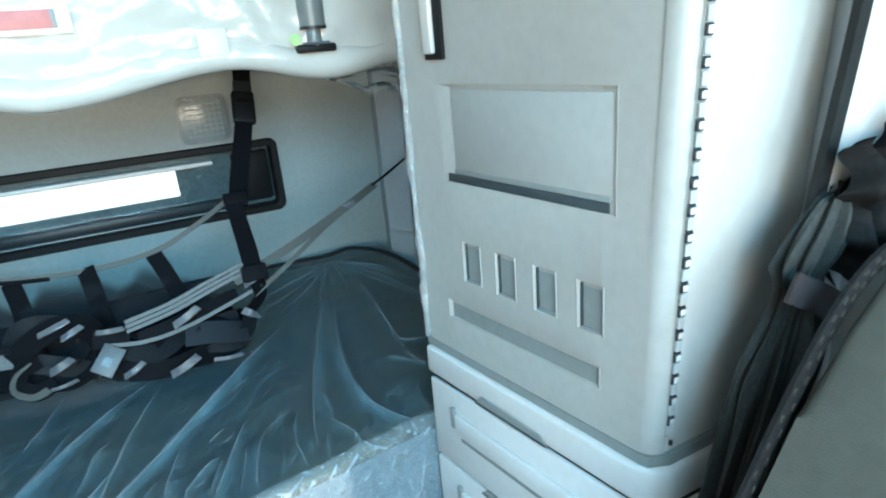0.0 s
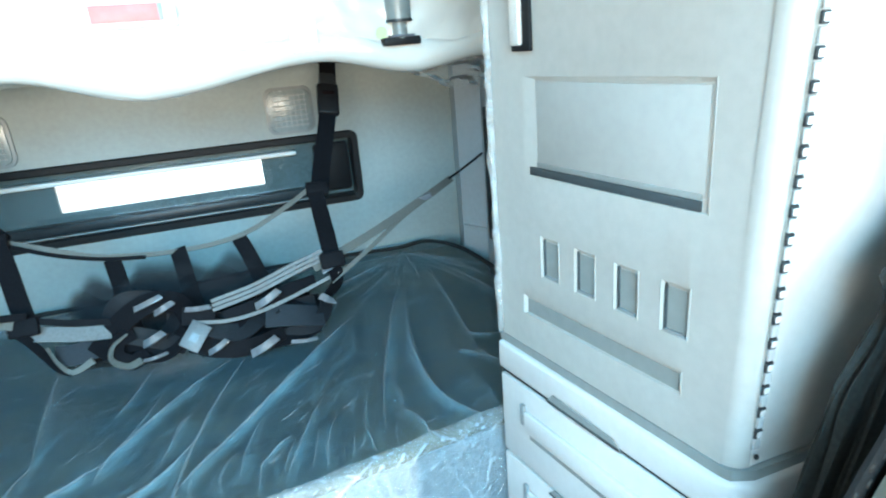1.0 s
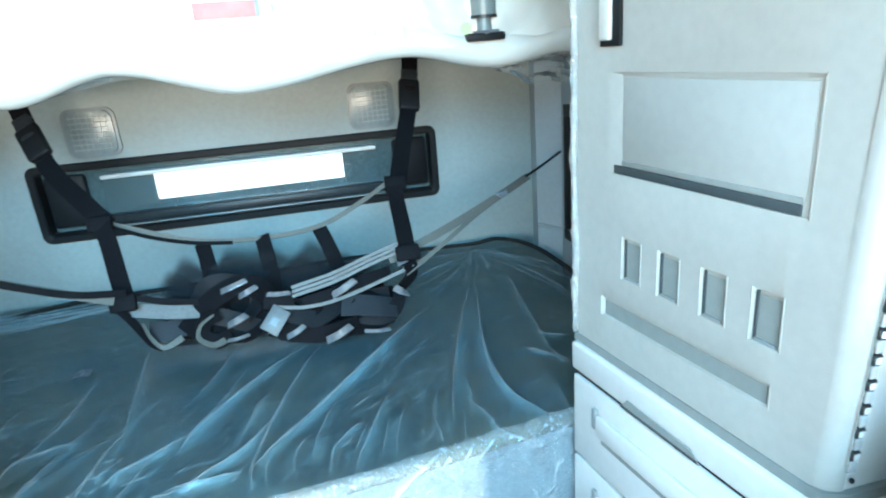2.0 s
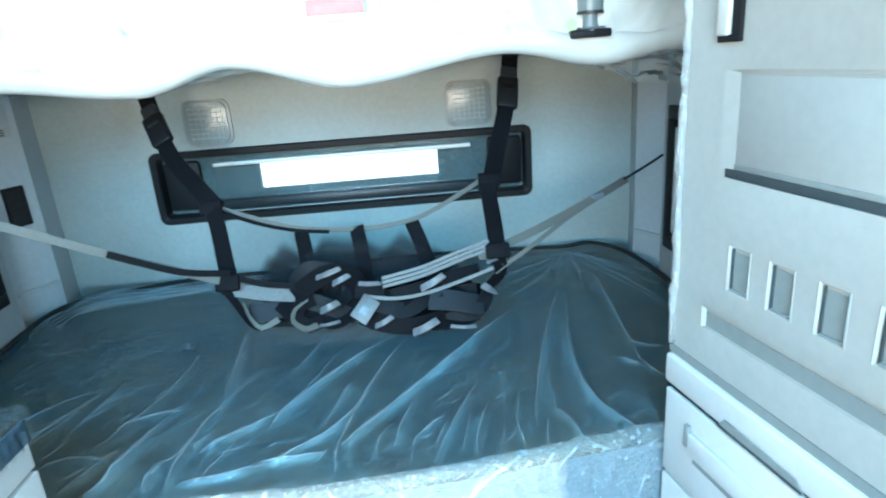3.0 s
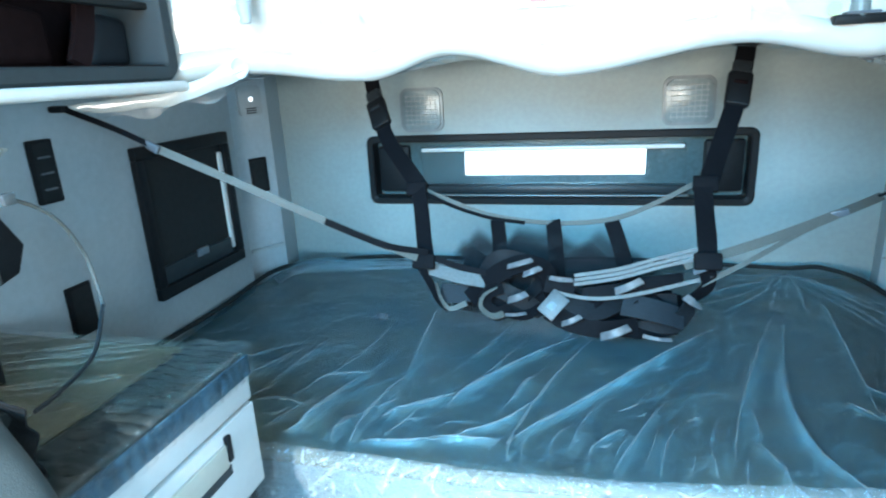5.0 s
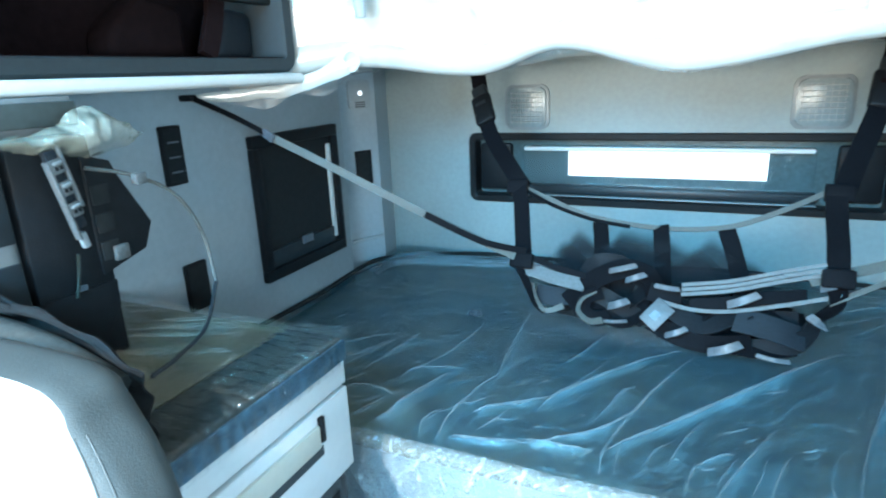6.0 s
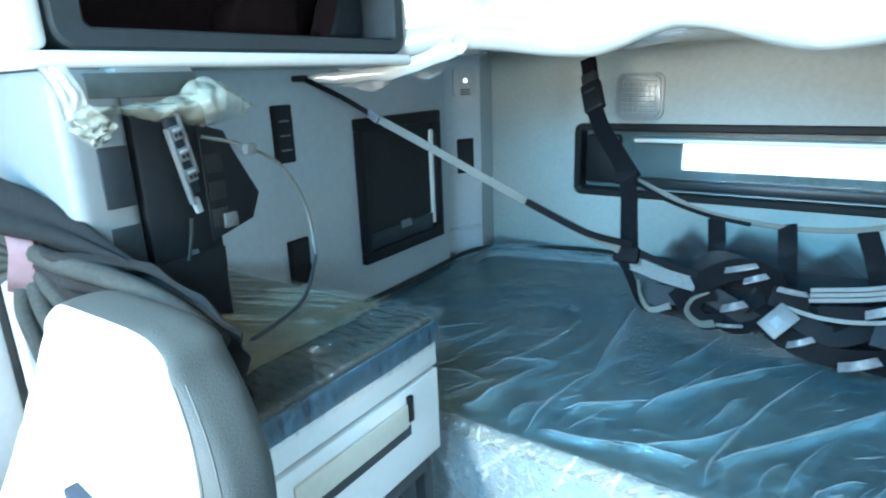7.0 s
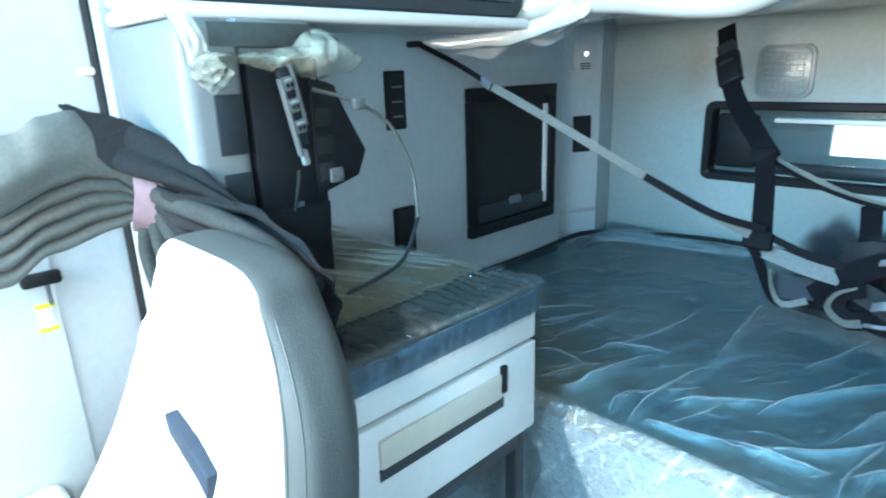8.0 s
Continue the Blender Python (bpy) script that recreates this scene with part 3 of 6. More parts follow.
for k in range(5):                        # soft folds at the foot end
    crease(-0.60 + 0.09 * k, 1.12 + 0.1 * rng.random(), 40 + 12 * k + rng.uniform(-9, 9), rng.uniform(0.2, 0.5), rng.uniform(-0.04, 0.04), 0.004)


def highlight_bands(x, y):
    """Painted fold highlights at arrays of places: one side sharp, the other soft."""
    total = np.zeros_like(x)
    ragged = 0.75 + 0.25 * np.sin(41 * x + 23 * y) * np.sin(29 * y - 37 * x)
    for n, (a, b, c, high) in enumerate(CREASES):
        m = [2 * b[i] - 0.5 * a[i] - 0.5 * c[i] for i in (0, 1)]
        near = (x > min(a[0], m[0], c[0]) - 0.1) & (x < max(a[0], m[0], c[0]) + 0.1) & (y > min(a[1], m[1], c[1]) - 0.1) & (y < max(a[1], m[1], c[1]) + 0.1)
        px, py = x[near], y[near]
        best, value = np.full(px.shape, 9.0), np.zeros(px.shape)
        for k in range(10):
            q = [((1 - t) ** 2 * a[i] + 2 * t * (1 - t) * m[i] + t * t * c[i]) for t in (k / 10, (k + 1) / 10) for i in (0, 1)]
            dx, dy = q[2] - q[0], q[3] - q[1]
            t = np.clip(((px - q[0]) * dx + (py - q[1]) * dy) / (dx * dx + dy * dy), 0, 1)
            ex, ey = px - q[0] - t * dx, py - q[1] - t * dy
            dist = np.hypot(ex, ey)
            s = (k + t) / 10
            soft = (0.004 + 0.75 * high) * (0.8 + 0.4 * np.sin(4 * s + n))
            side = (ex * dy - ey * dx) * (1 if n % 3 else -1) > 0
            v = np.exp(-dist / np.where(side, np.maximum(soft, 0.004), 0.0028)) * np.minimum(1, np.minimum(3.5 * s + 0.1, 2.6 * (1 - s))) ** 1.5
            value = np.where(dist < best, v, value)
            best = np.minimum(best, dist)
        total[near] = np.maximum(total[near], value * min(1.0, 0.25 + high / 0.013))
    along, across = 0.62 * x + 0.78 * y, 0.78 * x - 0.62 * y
    for size, seed in ((21.0, 0.7), (47.0, 2.9), (83.0, 5.1), (131.0, 1.6)):      # highlights of fine crinkles
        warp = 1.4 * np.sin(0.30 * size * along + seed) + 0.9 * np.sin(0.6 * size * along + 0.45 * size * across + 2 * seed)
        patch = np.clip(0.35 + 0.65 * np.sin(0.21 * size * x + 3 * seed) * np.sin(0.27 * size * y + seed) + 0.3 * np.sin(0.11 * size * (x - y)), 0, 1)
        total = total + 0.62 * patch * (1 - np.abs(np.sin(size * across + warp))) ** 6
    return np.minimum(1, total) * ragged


def film_heights(x, y):
    """Heights of the sheeting over the mattress for arrays of places."""
    h = 0.004 * np.sin(5.1 * x + 2.2 * y) + 0.003 * np.sin(9.7 * y - 4.1 * x + 1.0) + 0.0012 * np.sin(31 * x + 17 * y) * np.sin(23 * y - 11 * x)
    along, across = 0.62 * x + 0.78 * y, 0.78 * x - 0.62 * y
    for size, high, seed in ((9.0, 0.0030, 0.3), (17.0, 0.0022, 1.9), (33.0, 0.0015, 4.1), (61.0, 0.0009, 2.6)):
        warp = 1.3 * np.sin(0.35 * size * along + seed) + 0.8 * np.sin(0.8 * size * along + 0.5 * size * across + 2 * seed)
        patch = 0.5 + 0.5 * np.sin(0.23 * size * x + 3 * seed) * np.sin(0.31 * size * y + seed)
        h = h + high * patch * (1 - np.abs(np.sin(size * across + warp))) ** 3
    for n, (a, b, c, high) in enumerate(CREASES):
        best = np.zeros_like(x)
        for k in range(8):                # short straight pieces of a bent crease
            t0, t1 = k / 8, (k + 1) / 8
            q = [((1 - t) ** 2 * a[i] + 2 * t * (1 - t) * (2 * b[i] - 0.5 * a[i] - 0.5 * c[i]) + t * t * c[i]) for t in (t0, t1) for i in (0, 1)]
            dx, dy = q[2] - q[0], q[3] - q[1]
            t = np.clip(((x - q[0]) * dx + (y - q[1]) * dy) / (dx * dx + dy * dy), 0, 1)
            dist = np.hypot(x - q[0] - t * dx, y - q[1] - t * dy)
            s = t0 + t / 8
            wide = 0.008 + 0.006 * np.sin(3 * s + n)
            best = np.maximum(best, high * np.minimum(1, np.minimum(6 * s + 0.1, 4 * (1 - s) + 0.05)) * np.exp(-dist / np.maximum(wide, 0.004)))
        h = h + 1.2 * best
    return h


def grid_mesh(name, xs, ys, zs, material, parent, label=""):
    """A smooth sheet from three arrays of one shape."""
    rows, cols = xs.shape
    ids = np.arange(rows * cols).reshape(rows, cols)
    quads = np.stack([ids[:-1, :-1], ids[:-1, 1:], ids[1:, 1:], ids[1:, :-1]], -1).reshape(-1, 4)
    me = bpy.data.meshes.new(name)
    me.from_pydata(np.stack([xs, ys, zs], -1).reshape(-1, 3).tolist(), [], quads.tolist())
    me.materials.append(material)
    me.polygons.foreach_set("use_smooth", [True] * len(me.polygons))
    ob = new(name, me)
    ob.parent = parent
    if label:
        ob["label"] = label
    return ob


def lower_bunk():
    bunk = thing("lower_bunk", "lower sleeper bunk, slate grey mattress on a pale base", "bed")
    x, y = np.meshgrid(np.linspace(bed_outline(0), bed_outline(1), 130), np.linspace(BED_FRONT, REAR - 0.05, 90))
    y = y + bow(x) * (REAR - 0.05 - y) / (REAR - 0.05 - BED_FRONT)
    e = np.minimum(1, np.minimum(y - BED_FRONT - bow(x), REAR - 0.05 - y) / 0.02)
    grid_mesh("mattress", x, y, BED_Z - 0.014 - 0.010 * (1 - e) ** 2 + 0.4 * film_heights(x, y), M_MATTRESS, bunk, "slate grey vinyl mattress")
    def plan(front, back):                   # outline with the bowed front edge
        xs = [lerp(bed_outline(0), bed_outline(1), k / 24) for k in range(25)]
        return [(q, BED_FRONT + front + float(bow(q))) for q in xs] + [(bed_outline(1), back), (bed_outline(0), back)]
    part("mattress_side", prism(plan(0.004, REAR - 0.05), 0.44, BED_Z - 0.026), M_SIDE, bunk, "pale mattress border")
    part("base", prism(plan(0.020, REAR), 0.0, 0.44), M_SIDE, bunk, "pale blue grey bunk base")
    cover = tagged(new("plastic_cover"), "clear creased plastic sheeting wrapped over the mattress", "plastic cover")
    x, y = np.meshgrid(np.linspace(bed_outline(0), bed_outline(1), 640), np.linspace(BED_FRONT + 0.016, REAR - 0.03, 400))
    y = y + bow(x) * (REAR - 0.03 - y) / (REAR - 0.046 - BED_FRONT)
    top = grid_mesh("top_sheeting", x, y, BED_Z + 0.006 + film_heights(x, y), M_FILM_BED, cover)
    # The bright bands along the folds are painted into the haze.
    layers = top.data.attributes.new("fold_highlight", "FLOAT", "POINT")
    layers.data.foreach_set("value", highlight_bands(x, y).ravel().astype(np.float32))
    # Milky strips draw the bright glints that run along the creases.
    pleats = bmesh.new()
    rng = random.Random(9)
    lines = [(a, b, c, 0.0006 + 0.13 * high) for a, b, c, high in CREASES if high > 0.0034]
    for k in range(120):                    # short glints of fine crinkles
        px, py, a, L = rng.uniform(-0.70, 1.18), 1.05 + 1.0 * rng.random() ** 1.5, radians(rng.gauss(58, 14)), rng.uniform(0.012, 0.07)
        lines.append(((px, py), (px + 0.5 * L * math.cos(a) + 0.003, py + 0.5 * L * math.sin(a)), (px + L * math.cos(a), py + L * math.sin(a)), rng.uniform(0.0006, 0.0014)))
    for a, b, c, wide in lines:
        pts = []
        for k in range(19):
            t = k / 18
            pts.append([(1 - t) ** 2 * a[i] + 2 * t * (1 - t) * (2 * b[i] - 0.5 * a[i] - 0.5 * c[i]) + t * t * c[i] for i in (0, 1)])
        pts = np.array(pts)
        tops = BED_Z + 0.008 + film_heights(pts[:, 0], pts[:, 1])
        rows = []
        for k in range(19):
            d = pts[min(k + 1, 18)] - pts[max(k - 1, 0)]
            nx, ny = d[1] / np.hypot(*d), -d[0] / np.hypot(*d)
            w = wide * math.sin(math.pi * (0.06 + 0.90 * k / 18)) ** 0.6 * (1 + 0.35 * math.sin(k * 1.7 + a[0] * 30))
            (px, py), z = pts[k], tops[k]
            rows.append([pleats.verts.new((px + q * w * nx, py + q * w * ny, z + h * w)) for q, h in ((-1.0, -0.9), (-0.2, 0.35), (0.5, 0.0), (1.6, -1.3))])
        for r, q in zip(rows, rows[1:]):
            for k in range(3):
                pleats.faces.new((r[k], r[k + 1], q[k + 1], q[k]))
    tagged(part("pleats", pleats, M_FILM_GLINT, cover, "milky strips drawn for glints along the sheeting's creases"), kind="stuff")
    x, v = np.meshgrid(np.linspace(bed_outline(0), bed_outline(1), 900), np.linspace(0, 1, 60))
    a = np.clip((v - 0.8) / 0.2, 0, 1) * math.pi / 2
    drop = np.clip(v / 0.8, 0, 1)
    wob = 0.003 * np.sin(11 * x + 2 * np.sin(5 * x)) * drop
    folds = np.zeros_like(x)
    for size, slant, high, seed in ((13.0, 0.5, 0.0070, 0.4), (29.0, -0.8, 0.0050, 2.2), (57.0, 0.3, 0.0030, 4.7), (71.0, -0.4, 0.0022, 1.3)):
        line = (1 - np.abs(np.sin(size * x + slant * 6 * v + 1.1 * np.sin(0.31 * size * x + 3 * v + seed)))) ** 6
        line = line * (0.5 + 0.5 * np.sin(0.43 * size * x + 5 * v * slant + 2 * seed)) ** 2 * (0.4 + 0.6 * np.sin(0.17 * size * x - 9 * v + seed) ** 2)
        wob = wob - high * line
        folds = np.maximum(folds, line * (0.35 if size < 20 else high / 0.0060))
    # Crumple glints, painted into the front sheeting's haze with the folds.
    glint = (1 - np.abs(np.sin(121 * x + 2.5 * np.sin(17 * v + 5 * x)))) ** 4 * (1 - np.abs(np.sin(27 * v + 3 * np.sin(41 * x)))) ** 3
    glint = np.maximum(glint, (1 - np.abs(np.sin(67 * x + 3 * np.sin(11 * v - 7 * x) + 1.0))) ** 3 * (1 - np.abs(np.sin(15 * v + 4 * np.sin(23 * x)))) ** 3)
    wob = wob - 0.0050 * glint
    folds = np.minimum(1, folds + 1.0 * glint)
    y = BED_FRONT + 0.0165 + bow(x) - 0.024 * np.cos(a) + wob * np.cos(a)
    z = 0.30 + drop * (BED_Z - 0.312) + 0.018 * np.sin(a) + film_heights(x, BED_FRONT + 0.016 + bow(x)) * np.sin(a)
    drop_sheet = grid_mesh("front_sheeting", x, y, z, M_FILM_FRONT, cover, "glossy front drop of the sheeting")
    drop_sheet.data.attributes.new("fold_highlight", "FLOAT", "POINT").data.foreach_set("value", folds.ravel().astype(np.float32))
    seam = [(LEFT + 0.02, 1.25), (LEFT + 0.022, 1.6), (LEFT + 0.0, 1.98), (-0.63, 2.125), (-0.40, 2.16), (-0.2, 2.175), (0.15, 2.21), (0.5, 2.22), (0.88, 2.21), (1.02, 2.165), (1.13, 2.175), (1.22, 2.02), (1.235, 1.6), (1.235, 1.25)]
    seam = [(x, y, BED_Z + 0.020 + 0.010 * math.sin(9 * x + 2 * y)) for x, y in seam]
    part("rolled_edge", tube(seam, 0.008, 6, 6), M_RUBBER, cover, "dark rolled edge of the sheeting")
    # Dark and milky tubes draw the shade and glint of tight creases.
    for off, r, mat in ((0.030, 0.0022, M_RUBBER), (0.048, 0.0030, M_FILM_GLINT), (0.066, 0.0018, M_RUBBER), (0.085, 0.0026, M_FILM_GLINT), (0.102, 0.0020, M_FILM_GLINT), (0.112, 0.0013, M_RUBBER), (0.135, 0.0026, M_FILM_GLINT), (0.160, 0.0016, M_FILM_GLINT)):
        line = [(LEFT + 0.01 + 0.5 * off, 1.93 - 0.5 * off, BED_Z + 0.014), (-0.64, 2.125 - off, BED_Z + 0.016), (-0.42, 2.155 - 0.8 * off, BED_Z + 0.016), (-0.20, 2.172 - 0.5 * off, BED_Z + 0.015), (-0.06, 2.19 - 0.2 * off, BED_Z + 0.012)]
        part("edge_crease_line", tube(line, r, 6, 8), mat, cover, "thin tube drawing a rear crease's shade or glint")
    patch = bmesh.new()
    bmesh.ops.create_grid(patch, x_segments=6, y_segments=6, size=0.02)
    for vert in patch.verts:
        vert.co.z = 0.006 * noise.noise(vert.co * 90)
    part("sticker", turned(patch, Matrix.Translation((-0.19, 1.617, BED_Z + 0.02))), M_STRIPE, cover, "small pale torn sticker")


lower_bunk()

# ---- the upper bunk ----
HEM = [(-0.76, 1.275), (-0.46, 1.325), (-0.119, 1.292), (0.081, 1.340), (0.342, 1.282), (0.705, 1.330), (0.93, 1.290), (1.105, 1.312), (1.25, 1.30)]


def upper_bunk():
    bunk = thing("upper_bunk", "upper sleeper bunk with a white underside and front", "bunk bed")
    part("board", block((LEFT + 0.004, 1.565, 1.35), (RIGHT - 0.004, REAR - 0.01, 1.47), 0.02, 3), M_BUNK, bunk)
    part("mattress", block((LEFT + 0.01, 1.575, 1.471), (RIGHT - 0.01, REAR - 0.02, 1.62), 0.03, 3), M_BUNK, bunk)
    cover = tagged(new("bunk_plastic_cover"), "milky white plastic sheeting sagging in waves under the upper bunk", "plastic cover")
    def forward(x):
        k = min(1.0, max(0.0, (-0.36 - x) / 0.34))
        return 0.115 * k * k * (3 - 2 * k)
    def wobble(x, v):
        ridge = (1 - math.hypot(noise.noise(Vector((x * 7 + v * 2, v * 4 - x * 3, 2.0))), 0.09)) ** 3 + 0.6 * (1 - math.hypot(noise.noise(Vector((x * 15 - v * 3, v * 8, 5.0))), 0.13)) ** 4
        calm = min(1.0, max(0.1, (x + 0.62) / 0.2))
        return calm * (0.011 * noise.noise(Vector((x * 6, v * 5, 9.0))) + 0.007 * noise.noise(Vector((x * 17, v * 12, 3.0))) + 0.004 * noise.noise(Vector((x * 37, v * 21, 6.0))) - 0.008 * ridge)
    def front(u, v):
        x = lerp(LEFT + 0.003, RIGHT - 0.003, u)
        hem = through_knots(HEM, x)
        return (x, 1.490 + wobble(x, v) - 0.025 * math.sin(v * 3.1) - 0.010 * max(0.0, (v - 0.80) / 0.20) ** 2 - (1 + 0.15 * v) * forward(x), lerp(1.70, hem + 0.022, v))
    hanging = facing(sheet(420, 70, front), (0, -1, 0))
    inner = [v for v in hanging.verts if not v.is_boundary]
    for k in range(11):                      # soften the sharpest creases
        bmesh.ops.smooth_vert(hanging, verts=inner, factor=0.5, use_axis_x=False, use_axis_y=True, use_axis_z=False)
    part("front_sheet", hanging, M_FILM_BUNK, cover)
    part("label_backing", block((0.245, 1.446, 1.425), (0.43, 1.4485, 1.478), 0.001), M_WHITE, cover, "white label backing")
    part("warning_label", block((0.275, 1.444, 1.435), (0.405, 1.4455, 1.468), 0.0005), M_RED, cover, "red warning label")
    part("blank_label", block((0.645, 1.4545, 1.362), (0.703, 1.4560, 1.416), 0.0005), M_WHITE, cover, "blank white paper label")
    dot = bmesh.new()
    bmesh.ops.create_cone(dot, segments=18, radius1=0.013, radius2=0.013, depth=0.002, cap_ends=True, matrix=Matrix.Translation((0.845, 1.444, 1.382)) @ Matrix.Rotation(radians(90), 4, "X"))
    part("round_sticker", dot, surface("pale_green_paper", (0.42, 0.66, 0.30), 0.5, vary=0.05), cover, "pale green round sticker")
    part("label_end", block((0.398, 1.4432, 1.436), (0.406, 1.4438, 1.467), 0.0002), M_BEZEL, cover)
    def roll(u, v):
        x = lerp(LEFT + 0.003, RIGHT - 0.003, u)
        hem = through_knots(HEM, x)
        fat = 0.035 + 0.007 * noise.noise(Vector((x * 5, 1, 2))) + 0.004 * noise.noise(Vector((x * 19, v * 4, 7)))
        a = math.pi * lerp(-0.46, 0.80, v)
        return (x, 1.497 - fat * math.cos(a) + 0.4 * wobble(x, 1.0) - 1.15 * forward(x), hem + fat - fat * math.sin(a) + 0.02 * max(0, v - 0.8))
    part("hem_roll", facing(sheet(240, 26, roll), (0, -1, -0.5)), M_FILM_BUNK, cover, "thick white rolled hem")
    def tail(u, v):                          # the hem runs on under the locker's ledge to the side wall
        p = smooth_line([(-0.43, 1.435, 1.338), (-0.55, 1.34, 1.282), (-0.66, 1.26, 1.270), (-0.742, 1.20, 1.268)], 8)
        k = min(23.999, v * 24)
        q = p[int(k)].lerp(p[int(k) + 1], k - int(k))
        a, r = 2 * math.pi * u, lerp(0.026, 0.009, v ** 0.6) * (1 + 0.3 * noise.noise(Vector((3 * u, 9 * v, 2))))
        return (q.x + 0.5 * r * math.cos(a), q.y + 0.7 * r * math.cos(a), q.z + r * math.sin(a))
    part("hem_tail", sheet(16, 48, tail), M_FILM_BUNK, cover, "tapering white end of the hem")
    def under(u, v):
        x = lerp(LEFT + 0.003, RIGHT - 0.003, u)
        hem = through_knots(HEM, x)
        y0 = 1.488 + 0.053 - 1.15 * forward(x)
        return (x, lerp(y0, 2.20, v), lerp(hem + 0.012, 1.335, min(1, v * 2.2)) - 0.012 * math.sin(math.pi * min(1, v * 2.2)))
    part("under_sheet", facing(sheet(160, 24, under), (0, 0, -1)), M_FILM_BUNK, cover, "underside of the sheeting")
    def flap(u, v):
        x = lerp(LEFT + 0.004, -0.40, u)
        return (x, 1.30 + 0.22 * u + wobble(x, v + 3), lerp(1.315, 1.228 + 0.05 * u + 0.012 * math.sin(u * 17) + 0.05 * u ** 4, v))
    part("loose_flap", facing(sheet(50, 12, flap), (0.3, -1, 0)), M_FILM_THIN, cover, "clear loose flap of sheeting")
    def end_flap(u, v):
        x = lerp(0.92, RIGHT - 0.006, u)
        return (x, 1.515 + 0.02 * u + wobble(x, v + 5), lerp(1.335, 1.285 - 0.075 * u ** 0.7 + 0.008 * math.sin(u * 15), v))
    part("loose_flap", facing(sheet(50, 14, end_flap), (0, -1, 0)), M_FILM_THIN, cover, "clear loose flap of sheeting")


upper_bunk()


def bunk_post(x, z0, light):
    words = "pale tapered support post under the upper bunk" if light else "grey support post with a black foot under the upper bunk"
    post = thing("bunk_support", words, "support post", "bunk support posts", (x, 1.462, z0))
    bm = bmesh.new()
    if light:
        bmesh.ops.create_cone(bm, segments=18, radius1=0.012, radius2=0.036, depth=0.20, cap_ends=True, matrix=Matrix.Translation((0, -0.06, 0.10)))
        part("sleeve", bm, M_TRIM, post)
        return
    bmesh.ops.create_cone(bm, segments=18, radius1=0.028, radius2=0.034, depth=0.16, cap_ends=True, matrix=Matrix.Translation((0, 0, 0.12)))
    part("sleeve", bm, M_POST, post)
    bm = bmesh.new()
    bmesh.ops.create_cone(bm, segments=18, radius1=0.030, radius2=0.030, depth=0.006, cap_ends=True, matrix=Matrix.Translation((0, 0, 0.043)))
    part("collar", bm, M_GRAPHITE, post)
    bm = bmesh.new()
    bmesh.ops.create_cone(bm, segments=14, radius1=0.018, radius2=0.016, depth=0.05, cap_ends=True, matrix=Matrix.Translation((0, 0, 0.025)))
    part("stem", bm, M_POST, post)
    part("foot", block((-0.045, -0.018, -0.010), (0.045, 0.018, 0.008), 0.005), M_BLACK, post, "flat black foot plate")
    part("foot_rim", block((-0.028, -0.022, 0.007), (0.030, 0.010, 0.013), 0.003), M_STRIPE, post)


bunk_post(0.893, 1.362, False)
bunk_post(-0.375, 1.435, True)


